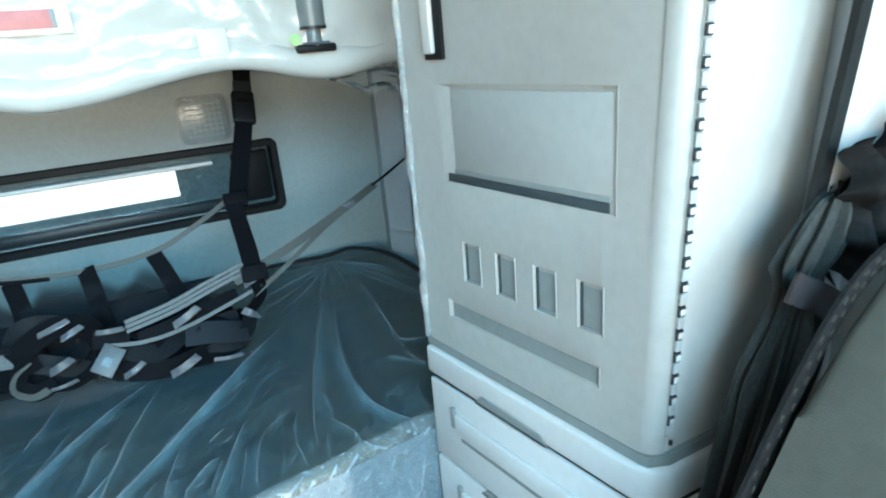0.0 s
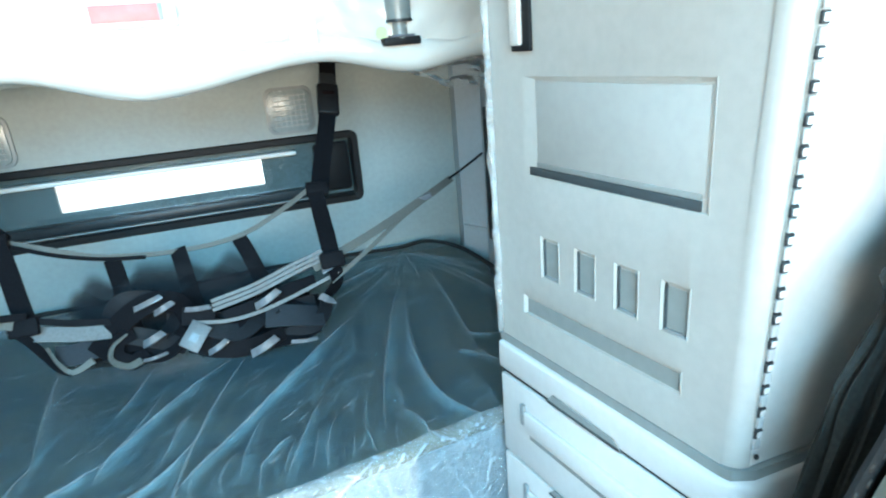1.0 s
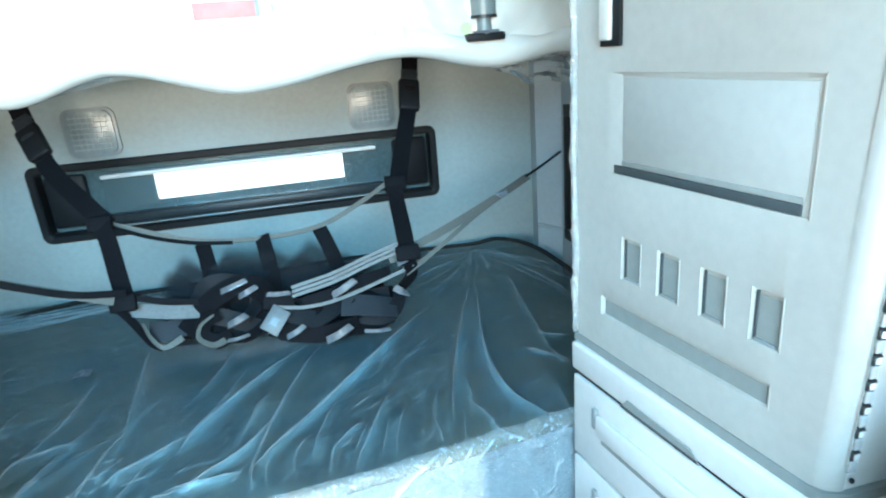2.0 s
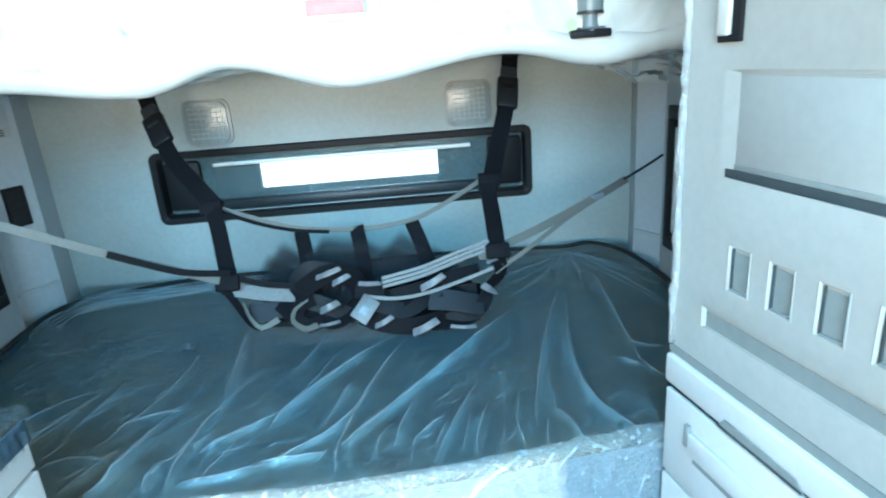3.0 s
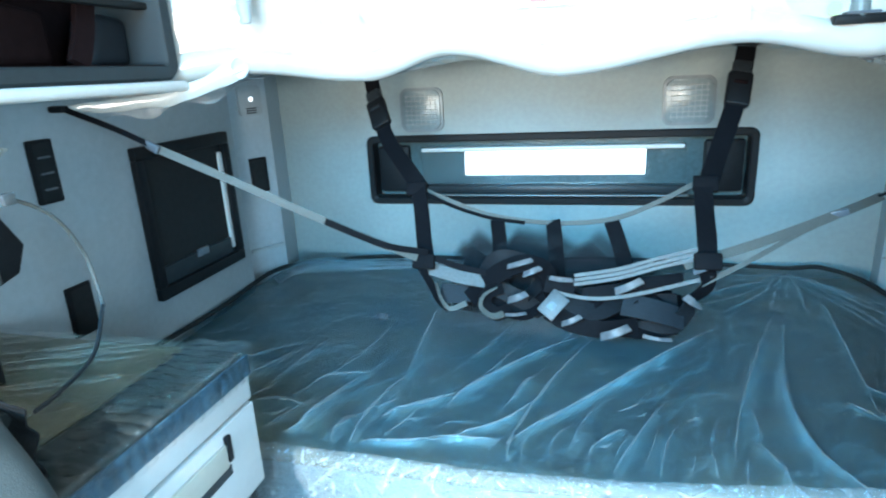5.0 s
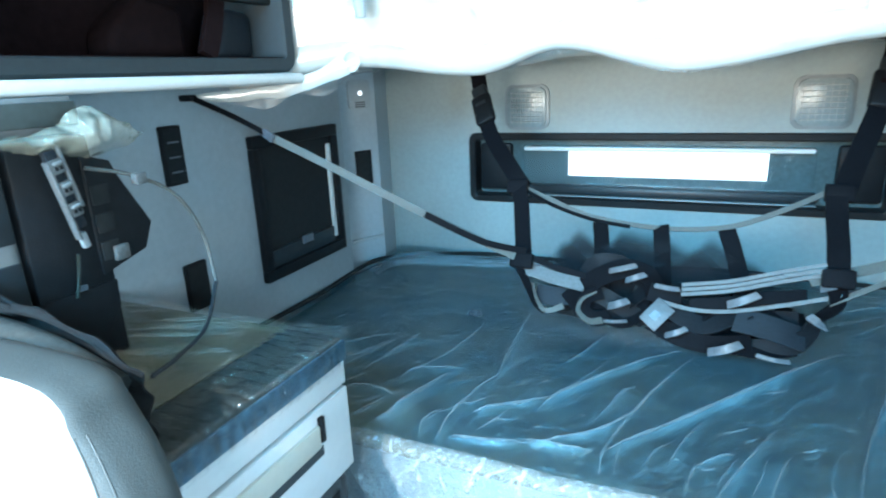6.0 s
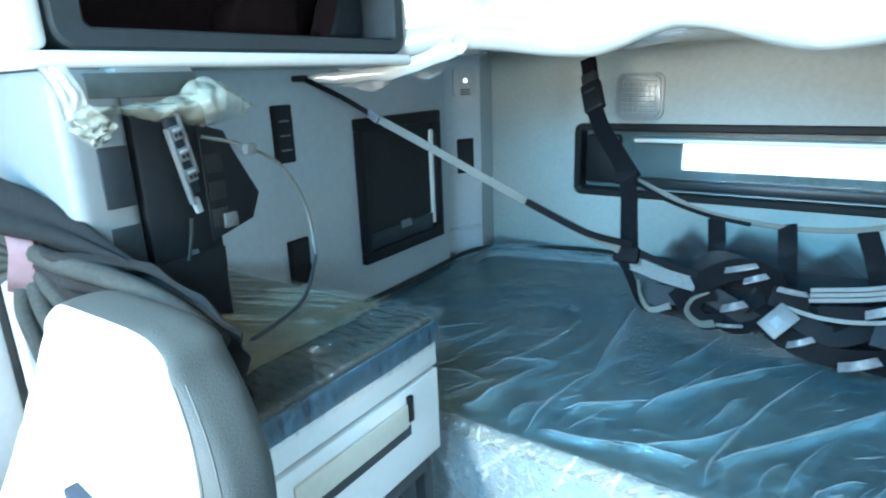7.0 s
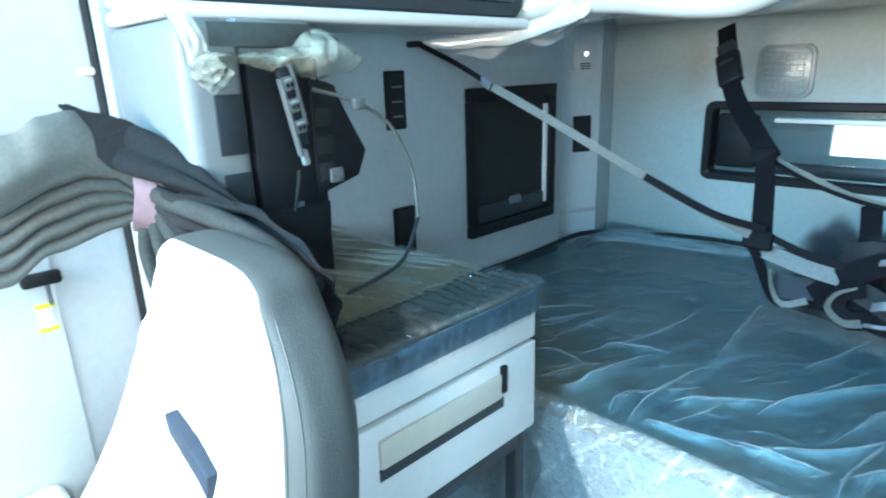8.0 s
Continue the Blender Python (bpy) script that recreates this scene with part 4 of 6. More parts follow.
# ---- restraint net ----
def restraint_net():
    net = thing("bunk_restraint_net", "black webbing restraint net hanging bunched over the mattress", "restraint net")
    def band(name, pts, w, facing, mat, label="", **kw):
        return part(name, strap(pts, w, facing, **kw), mat, net, label)
    front = (0, -1, 0.2)
    band("strap", [(-0.315, 2.0, 1.30), (-0.235, 1.88, 1.13), (-0.125, 1.76, 1.03), (-0.07, 1.72, 0.975)], 0.050, front, M_WEB_BLACK)
    band("strap", [(-0.09, 1.715, 1.00), (-0.062, 1.66, 0.95), (-0.03, 1.57, 0.88), (-0.008, 1.51, 0.835)], 0.044, front, M_WEB_BLACK)
    band("strap", [(0.81, 2.0, 1.335), (0.775, 1.9, 1.19), (0.715, 1.77, 1.05), (0.688, 1.70, 0.985)], 0.050, front, M_WEB_BLACK)
    band("strap", [(0.675, 1.70, 1.02), (0.675, 1.64, 0.955), (0.672, 1.55, 0.90), (0.668, 1.49, 0.85)], 0.044, front, M_WEB_BLACK)
    for x, y, z, tilt in ((-0.262, 1.915, 1.185, 26), (0.782, 1.92, 1.215, -10)):
        m = Matrix.Translation((x, y, z)) @ Matrix.Rotation(radians(-tilt), 4, "Y") @ Matrix.Rotation(radians(-30), 4, "X")
        buckle = part("buckle", turned(block((-0.032, -0.016, -0.05), (0.032, 0.010, 0.05), 0.008, 3), m), M_BLACK, net, "black plastic buckle")
        part("buckle_tongue", turned(block((-0.024, -0.012, 0.045), (0.024, 0.006, 0.085), 0.004), m), M_GRAPHITE, buckle)
        part("release_button", turned(block((-0.018, -0.020, 0.012), (0.018, -0.012, 0.022), 0.003), m), M_MAROON if x > 0 else M_GRAPHITE, buckle)
    for x, y, z in ((-0.085, 1.705, 0.985), (0.682, 1.69, 1.0), (-0.012, 1.50, 0.835), (0.668, 1.485, 0.862)):
        part("adjuster", turned(block((-0.030, -0.010, -0.020), (0.030, 0.008, 0.020), 0.005), Matrix.Translation((x, y, z)) @ Matrix.Rotation(radians(-25), 4, "X")), M_WEB_BLACK, net, "black strap adjuster")
    band("side_strap", [(-0.02, 1.50, 0.84), (-0.21, 1.405, 0.955), (-0.42, 1.305, 1.09), (-0.56, 1.245, 1.175)], 0.019, (0.3, -1, 0.4), M_WEB_GREY, "grey side strap to the wall")
    band("side_strap", [(-0.55, 1.25, 1.17), (-0.63, 1.215, 1.222), (-0.715, 1.18, 1.268)], 0.013, (0.3, -1, 0.4), M_WEB_BLACK)
    band("side_strap", [(0.0, 1.50, 0.86), (-0.10, 1.445, 0.895), (-0.225, 1.39, 0.968)], 0.016, (0.3, -1, 0.2), M_WEB_BLACK)
    band("side_strap", [(0.62, 1.50, 0.845), (0.80, 1.58, 0.885), (1.0, 1.70, 0.93), (1.10, 1.765, 0.955)], 0.022, (-0.2, -1, 0.5), M_WEB_GREY, "grey side strap to the wall")
    band("side_strap", [(1.08, 1.755, 0.952), (1.16, 1.80, 0.975), (1.25, 1.86, 1.0)], 0.007, (-0.2, -1, 0.5), M_WEB_BLACK)
    band("side_strap", [(0.66, 1.50, 0.80), (0.76, 1.55, 0.84), (0.90, 1.64, 0.895), (1.0, 1.70, 0.925)], 0.012, (-0.2, -1, 0.5), M_WEB_GREY)
    part("strap_joint", turned(block((-0.018, -0.005, -0.010), (0.018, 0.005, 0.010), 0.003), Matrix.Translation((-0.56, 1.243, 1.176)) @ Matrix.Rotation(radians(31), 4, "Y")), M_STRIPE, net, "pale strap joint")
    part("strap_joint", turned(block((-0.022, -0.005, -0.009), (0.022, 0.005, 0.009), 0.003), Matrix.Translation((0.985, 1.688, 0.928)) @ Matrix.Rotation(radians(-14), 4, "Y")), M_STRIPE, net, "pale strap joint")
    part("wall_hook", block((-0.752, 1.168, 1.262), (-0.712, 1.192, 1.277), 0.005), M_BLACK, net, "black wall hook")
    band("sag_strap", [(-0.085, 1.71, 0.99), (0.0, 1.74, 0.945), (0.12, 1.75, 0.898), (0.30, 1.75, 0.878), (0.46, 1.75, 0.892), (0.58, 1.74, 0.945), (0.675, 1.70, 1.01)], 0.013, (0, -1, 0.6), M_WEB_GREY, "thin pale sagging strap")
    band("sag_strap", [(-0.06, 1.70, 0.975), (0.02, 1.735, 0.925), (0.12, 1.745, 0.892), (0.22, 1.745, 0.878)], 0.010, (0, -1, 0.6), M_WEB_BLACK)
    for x0, x1 in ((0.138, 0.165), (0.298, 0.318), (0.458, 0.50)):
        band("net_strap", [(x0, 1.755, 0.885), (lerp(x0, x1, 0.5), 1.71, 0.835), (x1, 1.65, 0.77), (x1 + 0.01, 1.62, 0.70)], 0.042, (0, -1, 0.1), M_WEB_BLACK)
    tops = [(0.0, 0.775), (0.05, 0.81), (0.092, 0.845), (0.159, 0.80), (0.213, 0.860), (0.30, 0.848), (0.376, 0.805), (0.427, 0.848), (0.503, 0.80), (0.60, 0.74)]
    # This netting also darkens the wall where soft shadow smudges lie.
    for back, low in ((0.0, 0.0), (0.035, 0.03)):
        x, v = np.meshgrid(np.linspace(0.0, 0.62, 90), np.linspace(0, 1, 26))
        high = np.array([through_knots(tops, q + back) + 0.036 - low for q in x[0]])
        y = 1.70 - back + 0.010 * np.sin(x * 21 + 30 * back) - 0.03 * v
        loose = grid_mesh("netting", x, y, high + (0.64 - high) * v, M_NET, net, "loose black netting, also standing in for shadow smudges behind the straps")
        dense = np.clip(v / 0.17, 0, 1) * np.clip(np.minimum(x, 0.62 - x) / 0.07, 0, 1)
        loose.data.attributes.new("net_cover", "FLOAT", "POINT").data.foreach_set("value", (dense * dense * (3 - 2 * dense)).ravel().astype(np.float32))
    def cross(name, pts):
        for k in (-1, 0, 1):
            band(name, [(x, y + 0.003 * k, z + 0.0105 * k) for x, y, z in pts], 0.0085, (0, -1, 0.5), M_WEB_PALE, "pale stripe of the cross strap")
    cross("cross_strap", [(0.37, 1.512, 0.795), (0.47, 1.512, 0.815), (0.56, 1.51, 0.845), (0.648, 1.503, 0.874)])
    band("cross_strap", [(-0.02, 1.515, 0.815), (0.03, 1.52, 0.800), (0.077, 1.53, 0.784), (0.141, 1.54, 0.771)], 0.034, (0, -1, 0.7), M_WEB_PALE, "pale flat cross strap")
    band("cross_strap", [(0.01, 1.505, 0.845), (0.069, 1.52, 0.819), (0.137, 1.54, 0.797), (0.201, 1.55, 0.778)], 0.015, (0, -1, 0.5), M_WEB_BLACK)
    band("cross_strap", [(0.318, 1.508, 0.764), (0.402, 1.508, 0.750), (0.494, 1.508, 0.760), (0.636, 1.508, 0.802), (0.682, 1.508, 0.821)], 0.009, (0, -1, 0.5), M_WEB_PALE, "thin pale strap")
    band("loop", [(-0.03, 1.495, 0.83), (-0.014, 1.50, 0.806), (0.001, 1.52, 0.757), (0.016, 1.54, 0.706), (0.037, 1.55, 0.683)], 0.020, (0.6, -1, 0.2), M_WEB_BLACK)
    band("loop", [(0.014, 1.51, 0.775), (0.020, 1.53, 0.722), (0.041, 1.54, 0.689), (0.088, 1.54, 0.708)], 0.005, (0.5, -1, 0.5), M_WEB_GREY, "pale lining of a hanging loop", narrow=0.016)
    band("loop", [(0.010, 1.56, 0.728), (0.055, 1.56, 0.724), (0.100, 1.56, 0.732)], 0.050, (0, -1, 0.3), M_WEB_SLATE, "grey inside of a hanging loop")
    # the bunched webbing: line, width, facing, twist
    knot = (
        (((0.095, 1.55, 0.715), (0.168, 1.53, 0.792), (0.240, 1.52, 0.830), (0.296, 1.53, 0.812), (0.314, 1.55, 0.744)), 0.050, (0.1, -1, 0.5), 30),
        (((0.12, 1.57, 0.745), (0.167, 1.56, 0.825), (0.242, 1.56, 0.820), (0.283, 1.56, 0.774), (0.248, 1.56, 0.727)), 0.046, (-0.3, -1, 0.4), -40),
        (((0.187, 1.53, 0.762), (0.155, 1.51, 0.753), (0.147, 1.50, 0.723), (0.174, 1.50, 0.699), (0.208, 1.52, 0.704)), 0.036, (0.3, -1, 0.1), 40),
        (((0.158, 1.54, 0.716), (0.231, 1.54, 0.690), (0.279, 1.54, 0.710), (0.312, 1.54, 0.740)), 0.046, (0, -1, 0.4), 60),
        (((0.176, 1.545, 0.750), (0.234, 1.545, 0.722), (0.291, 1.545, 0.690)), 0.044, (-0.2, -1, 0.6), -30),
        (((0.298, 1.525, 0.779), (0.333, 1.52, 0.773), (0.371, 1.525, 0.764)), 0.044, (0, -1, 0.3), 10),
    )
    heap = (
        (((0.39, 1.53, 0.752), (0.477, 1.53, 0.768), (0.551, 1.53, 0.790), (0.624, 1.53, 0.803)), 0.030, (0, -1, 0.4), 25),
        (((0.342, 1.53, 0.740), (0.414, 1.525, 0.707), (0.475, 1.53, 0.729), (0.521, 1.53, 0.752)), 0.048, (0.2, -1, 0.6), 55),
        (((0.301, 1.54, 0.697), (0.368, 1.52, 0.675), (0.442, 1.51, 0.668), (0.525, 1.52, 0.681)), 0.046, (0, -1, 0.6), -45),
        (((0.398, 1.55, 0.690), (0.472, 1.54, 0.662), (0.547, 1.53, 0.662), (0.615, 1.54, 0.670)), 0.046, (0.1, -1, 0.7), 40),
        (((0.517, 1.54, 0.656), (0.591, 1.52, 0.677), (0.633, 1.52, 0.715), (0.645, 1.53, 0.758)), 0.046, (0.3, -1, 0.4), -35),
        (((0.670, 1.50, 0.844), (0.676, 1.51, 0.795), (0.645, 1.53, 0.747), (0.617, 1.55, 0.695)), 0.040, (0.3, -1, 0.2), 50),
        (((0.313, 1.55, 0.670), (0.352, 1.55, 0.690), (0.399, 1.55, 0.712), (0.45, 1.55, 0.755)), 0.044, (-0.3, -1, 0.5), 35),
        (((0.25, 1.60, 0.735), (0.36, 1.59, 0.715), (0.48, 1.585, 0.705), (0.62, 1.57, 0.720)), 0.060, (0, -1, 0.3), -20),
    )
    # Every third strap takes a lighter black that paints a slight sheen.
    for k, (pts, w, facing, turn) in enumerate(knot + heap):
        band("bunched_strap", pts, w, facing, M_WEB_SHEEN if k % 3 == 1 else M_WEB_BLACK, twist=turn, steps=8)
    band("curl_lining", ((0.176, 1.515, 0.766), (0.146, 1.492, 0.752), (0.138, 1.485, 0.722), (0.166, 1.486, 0.698), (0.195, 1.50, 0.699)), 0.004, (0.6, -1, 0.3), M_WEB_GREY, "pale lining of a curled strap", twist=55, narrow=0.020)
    # Black webbing, greyed on its upturned face to paint the sheen.
    band("bunched_sheen", ((0.487, 1.512, 0.738), (0.530, 1.502, 0.735), (0.585, 1.502, 0.722), (0.628, 1.512, 0.706)), 0.058, (0.15, -1, 0.8), M_WEB_SLATE, "webbing greyed to paint its sheen", twist=14)
    rng = random.Random(23)
    for k in range(9):
        x, y, z = rng.uniform(0.16, 0.58), rng.uniform(1.57, 1.63), rng.uniform(0.68, 0.73)
        a, L = rng.uniform(-0.6, 0.6), rng.uniform(0.05, 0.09)
        dx, dz = L * math.cos(a), 0.5 * L * math.sin(a)
        band("bunched_strap", [(x - dx, y, z - dz), (x, y - 0.03, z + 0.01), (x + dx, y + 0.02, z + dz)], 0.038, (0, -0.8, 0.5), M_WEB_BLACK, twist=rng.uniform(-60, 60), steps=6)
    # short pale strips paint the glints where the black webbing turns over
    glints = (((0.209, 0.831), (0.269, 0.850), 0.013), ((0.248, 0.812), (0.290, 0.830), 0.014), ((0.313, 0.806), (0.366, 0.801), 0.011), ((0.469, 0.777), (0.528, 0.807), 0.018),
             ((0.343, 0.684), (0.388, 0.706), 0.014), ((0.438, 0.655), (0.504, 0.684), 0.020), ((0.537, 0.664), (0.603, 0.657), 0.009), ((0.626, 0.771), (0.659, 0.748), 0.018),
             ((0.641, 0.834), (0.679, 0.853), 0.014), ((0.209, 0.741), (0.255, 0.760), 0.018), ((0.201, 0.701), (0.253, 0.707), 0.007))
    for (x0, z0), (x1, z1), w in glints:
        line = [(x0, 1.492, z0), (lerp(x0, x1, 0.5), 1.478, lerp(z0, z1, 0.5) + 0.004), (x1, 1.494, z1)]
        band("glint_strip", line, w, (0.05, -0.8, 0.8), M_WEB_GLINT, "pale strip painting a glint on the webbing", steps=4, twist=18)
    tm = Matrix.Translation((0.321, 1.488, 0.736)) @ Matrix.Rotation(radians(-30), 4, "X") @ Matrix.Rotation(radians(38), 4, "Y")
    tag = part("sewn_tag", turned(block((-0.024, -0.003, -0.034), (0.024, 0.0, 0.034), 0.002), tm), M_LABEL, net, "pale sewn label")
    part("print_mark", turned(block((-0.010, -0.0045, -0.014), (0.008, -0.0032, 0.006)), tm), M_STRIPE, tag)


restraint_net()


# ---- the tall cabinet ----
C0, C1 = Vector((1.0, 0.56, 0)), Vector((0.918, 1.03, 0))
CLEN = (C1 - C0).length
CU = (C1 - C0).normalized()
CIN = Vector((CU.y, -CU.x, 0))          # into the cabinet
CM = Matrix(((CU.x, CIN.x, 0, C0.x), (CU.y, CIN.y, 0, C0.y), (0, 0, 1, 0), (0, 0, 0, 1)))


def cabinet_face(z0, z1, holes, inset=0.0):
    us, vs = {0.0, CLEN}, {z0, z1}
    for a, b, c, d, _ in holes:
        us |= {a, b}
        vs |= {c, d}
    def depth(u, v):
        for a, b, c, d, deep in holes:
            if a < u < b and c < v < d:
                return deep + inset
        return inset
    return relief(sorted(us), sorted(vs), depth, CM)


def tall_cabinet():
    cab = thing("tall_cabinet", "tall grey moulded cabinet with shallow door pockets and piano hinge", "cabinet")
    zt = 2.1
    holes = [(0.043, 0.391, 1.132, 1.288, 0.004), (0.067, 0.407, 0.874, 0.908, 0.005)]
    holes += [(a, a + 0.044, 0.958, 1.03, 0.006) for a in (0.061, 0.145, 0.229, 0.311)]
    face = cabinet_face(0.805, zt, holes)
    for vert in face.verts:                  # the front edge of the door follows the leaning corner
        if (vert.co - C0).dot(CU) < 0.02:
            vert.co += CU * (-0.047 * (vert.co.z - 0.805))
    for a, b, c, d, deep in holes:           # sloping sides of the pockets
        large = b - a > 0.2 and d - c > 0.1
        near, far, over = (0.003, 0.026, 0.004) if large else (0.002, 0.005, 0.001)
        for vert in face.verts:
            u, back = (vert.co - C0).dot(CU), (vert.co - C0).dot(CIN)
            if back > deep - 0.001 and a - 0.001 < u < b + 0.001 and c - 0.001 < vert.co.z < d + 0.001:
                vert.co += CU * (a + near + (u - a) * (b - a - near - far) / (b - a) - u)
                if vert.co.z > d - 0.001:
                    vert.co.z -= over
    edges = [e for e in face.edges if len(e.link_faces) == 2 and e.calc_face_angle(0) > 0.12]
    bmesh.ops.bevel(face, geom=edges, offset=0.0014, segments=2, affect="EDGES", profile=0.5)
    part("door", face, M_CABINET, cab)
    # Grey strip paints the shade inside the shallow ledge recess.
    part("ledge_shade", turned(block((0.073, 0.0040, 0.876), (0.401, 0.0065, 0.902)), CM), M_INSERT_SHADE, cab, "grey strip shading the ledge recess")
    part("pocket_mat", turned(block((0.054, 0.0004, 1.1325), (0.380, 0.0040, 1.1460), 0.0015), CM), M_MAT_SHADE, cab, "dark rubber pocket mat")
    # The pocket back is toned darker to paint its reflections.
    part("pocket_back", turned(block((0.050, 0.0024, 1.150), (0.360, 0.0036, 1.280), 0.001), CM), M_POCKET, cab, "pocket back darkened for its reflections")
    part("mat_lip", turned(block((0.054, 0.0010, 1.1465), (0.362, 0.0034, 1.1545), 0.001), CM), M_INSERT_SHADE, cab, "grey lip behind the mat")
    # Darker edge, back and base paint the shade in each slot.
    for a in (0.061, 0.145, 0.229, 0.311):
        part("slot_edge_shade", turned(block((a + 0.037, 0.0012, 0.960), (a + 0.0395, 0.0050, 1.027)), CM), M_MAT_SHADE, cab, "dark strip shading the slot's edge")
        part("slot_back_shade", turned(block((a + 0.006, 0.0048, 0.963), (a + 0.038, 0.0056, 1.023)), CM), M_INSERT_SHADE, cab)
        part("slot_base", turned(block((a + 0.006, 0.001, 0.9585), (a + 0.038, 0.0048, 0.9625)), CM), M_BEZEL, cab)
    # rounded front corner, front face and the rest of the carcass; the front leans a little towards the seats
    r = 0.028
    lean = Matrix(((1, 0, 0, 0), (0, 1, -0.047, 0.047 * 0.805), (0, 0, 1, 0), (0, 0, 0, 1)))
    arc = [(C0.x + r + r * math.cos(radians(180 + 90 * k / 8)) + 0.0005, 0.568 + r * math.sin(radians(180 + 90 * k / 8))) for k in range(9)]
    part("corner_post", turned(prism(arc + [(C0.x + 0.026, 0.545), (C0.x + 0.026, 0.566)], 0.805, zt), lean), M_CABINET, cab)
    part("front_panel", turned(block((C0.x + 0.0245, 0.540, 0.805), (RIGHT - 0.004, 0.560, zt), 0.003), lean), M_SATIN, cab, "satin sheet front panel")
    part("rear_panel", prism([(C1.x + 0.001, C1.y - 0.004), (C1.x + 0.02, C1.y + 0.012), (RIGHT - 0.004, C1.y + 0.012), (RIGHT - 0.004, C1.y - 0.004)], 0.805, zt), M_CABINET, cab)
    def edge_wrap(u, v):
        a, z = 2 * math.pi * u, lerp(0.812, 1.75, v)
        r = 0.0065 + 0.004 * noise.noise(Vector((math.cos(a), math.sin(a), z * 45))) + 0.004 * noise.noise(Vector((2, a, z * 14)))
        return (C1.x - 0.004 + r * math.cos(a) + 0.003 * noise.noise(Vector((5, 1, z * 9))), C1.y + 0.002 + r * math.sin(a), z)
    part("edge_film", sheet(12, 190, edge_wrap), M_FILM_EDGE_STRIP, cab, "crinkled strip of clear protective film")
    hinge = part("hinge", turned(block((1.022, 0.5365, 0.836), (1.034, 0.5395, zt)), lean), M_STEEL, cab, "steel piano hinge")
    for k in range(42):
        z = 0.838 + k * 0.0160
        if k % 2:
            knuckle = part("knuckle", turned(block((1.0200, 0.5325, z + 0.0018), (1.0322, 0.5365, z + 0.0142), 0.001, 1), lean), M_GRAPHITE, hinge)
            part("knuckle_face", turned(block((1.0224, 0.5312, z + 0.0040), (1.0300, 0.5327, z + 0.0120), 0.0005, 1), lean), M_TRIM_LIGHT, knuckle)
        else:
            part("knuckle", turned(block((1.0225, 0.5335, z), (1.0325, 0.5365, z + 0.0155), 0.001, 1), lean), M_TRIM, hinge)
    part("hinge_screw", turned(block((1.0265, 0.531, 0.822), (1.0315, 0.5365, 0.829), 0.002), lean), M_GRAPHITE, hinge)
    # handle
    m = CM @ Matrix.Translation((0.375, -0.012, 0))
    handle = part("handle", turned(block((0.002, -0.004, 1.335), (0.026, 0.006, 1.56), 0.004), m), M_SATIN, cab, "bright satin pull handle")
    part("handle_backplate", turned(block((-0.014, 0.004, 1.326), (0.032, 0.0115, 1.57), 0.002), m), M_BLACK, handle)
    return cab


tall_cabinet()


def base_cabinet():
    cab = thing("base_cabinet", "pale grey drawer unit under the tall cabinet", "drawer unit")
    o = [(C0.x - 0.012, C0.y), (C1.x - 0.012, C1.y + 0.01), (RIGHT - 0.004, C1.y + 0.01), (RIGHT - 0.004, 0.525), (C0.x + 0.03, 0.525), (C0.x + 0.002, 0.537)]
    part("top_rim", prism(o, 0.727, 0.788, 0.008, segs=3), M_CABINET_WHITE, cab)
    seal = [(a + 0.009, b) if i < 2 else (a, b + 0.008) if i > 2 else (a, b) for i, (a, b) in enumerate(o)]
    # Grey strip paints the shadow between cabinet and rim.
    part("shadow_gap", prism(seal, 0.7885, 0.8045), M_INSERT_SHADE, cab, "grey strip painting the shadow gap under the cabinet")
    o2 = [(a + 0.010, b) if i < 2 else (a, b + 0.006) if i > 2 else (a, b) for i, (a, b) in enumerate(o)]
    part("body", prism(o2, 0.0, 0.726), M_GRAPHITE, cab)
    def front(z0, z1):
        drawer = part("drawer", turned(block((0.004, -0.014, z0), (CLEN - 0.002, -0.003, z1), 0.004), CM), M_CABINET_WHITE, cab)
        grip = part("grip", turned(block((0.03, -0.024, z1 - 0.090), (CLEN - 0.083, -0.0135, z1 - 0.046), 0.004), CM), M_CABINET_WHITE, drawer, "pale raised grip strip")
        part("grip_end", turned(block((CLEN - 0.082, -0.022, z1 - 0.080), (CLEN - 0.070, -0.0135, z1 - 0.036), 0.002), CM), M_BEZEL, grip)
        # Strip on the drawer face paints the grip's shadow.
        part("grip_shadow", turned(block((0.03, -0.0146, z1 - 0.108), (CLEN - 0.090, -0.0132, z1 - 0.092)), CM), M_INSERT_SHADE, drawer, "grey strip painting the shadow under the grip")
        return drawer
    for z in (0.7285, 0.538):                # finger notches above the drawer fronts, painted as grey shaded patches
        notch = [(0.155, z), (0.335, z), (0.318, z + 0.020), (0.175, z + 0.016)] if z > 0.6 else [(0.155, z - 0.014), (0.335, z - 0.014), (0.318, z + 0.004), (0.175, z + 0.002)]
        part("finger_notch", turned(prism(notch, -0.0150, -0.0128, axis="y"), CM), M_INSERT_SHADE, cab, "grey patch painting a shaded finger notch")
        part("notch_shade", turned(block((0.160, -0.0156, notch[0][1]), (0.332, -0.0148, notch[0][1] + 0.005)), CM), M_MAT_SHADE, cab)
    front(0.542, 0.722)
    front(0.35, 0.535)
    front(0.08, 0.345)
    part("front_panel", block((C0.x + 0.03, 0.520, 0.02), (RIGHT - 0.006, 0.5305, 0.72), 0.003), M_CABINET_WHITE, cab)


base_cabinet()


# ---- the desk unit ----
DX, DY0, DY1, DZ = -0.14, 0.47, 0.885, 0.872


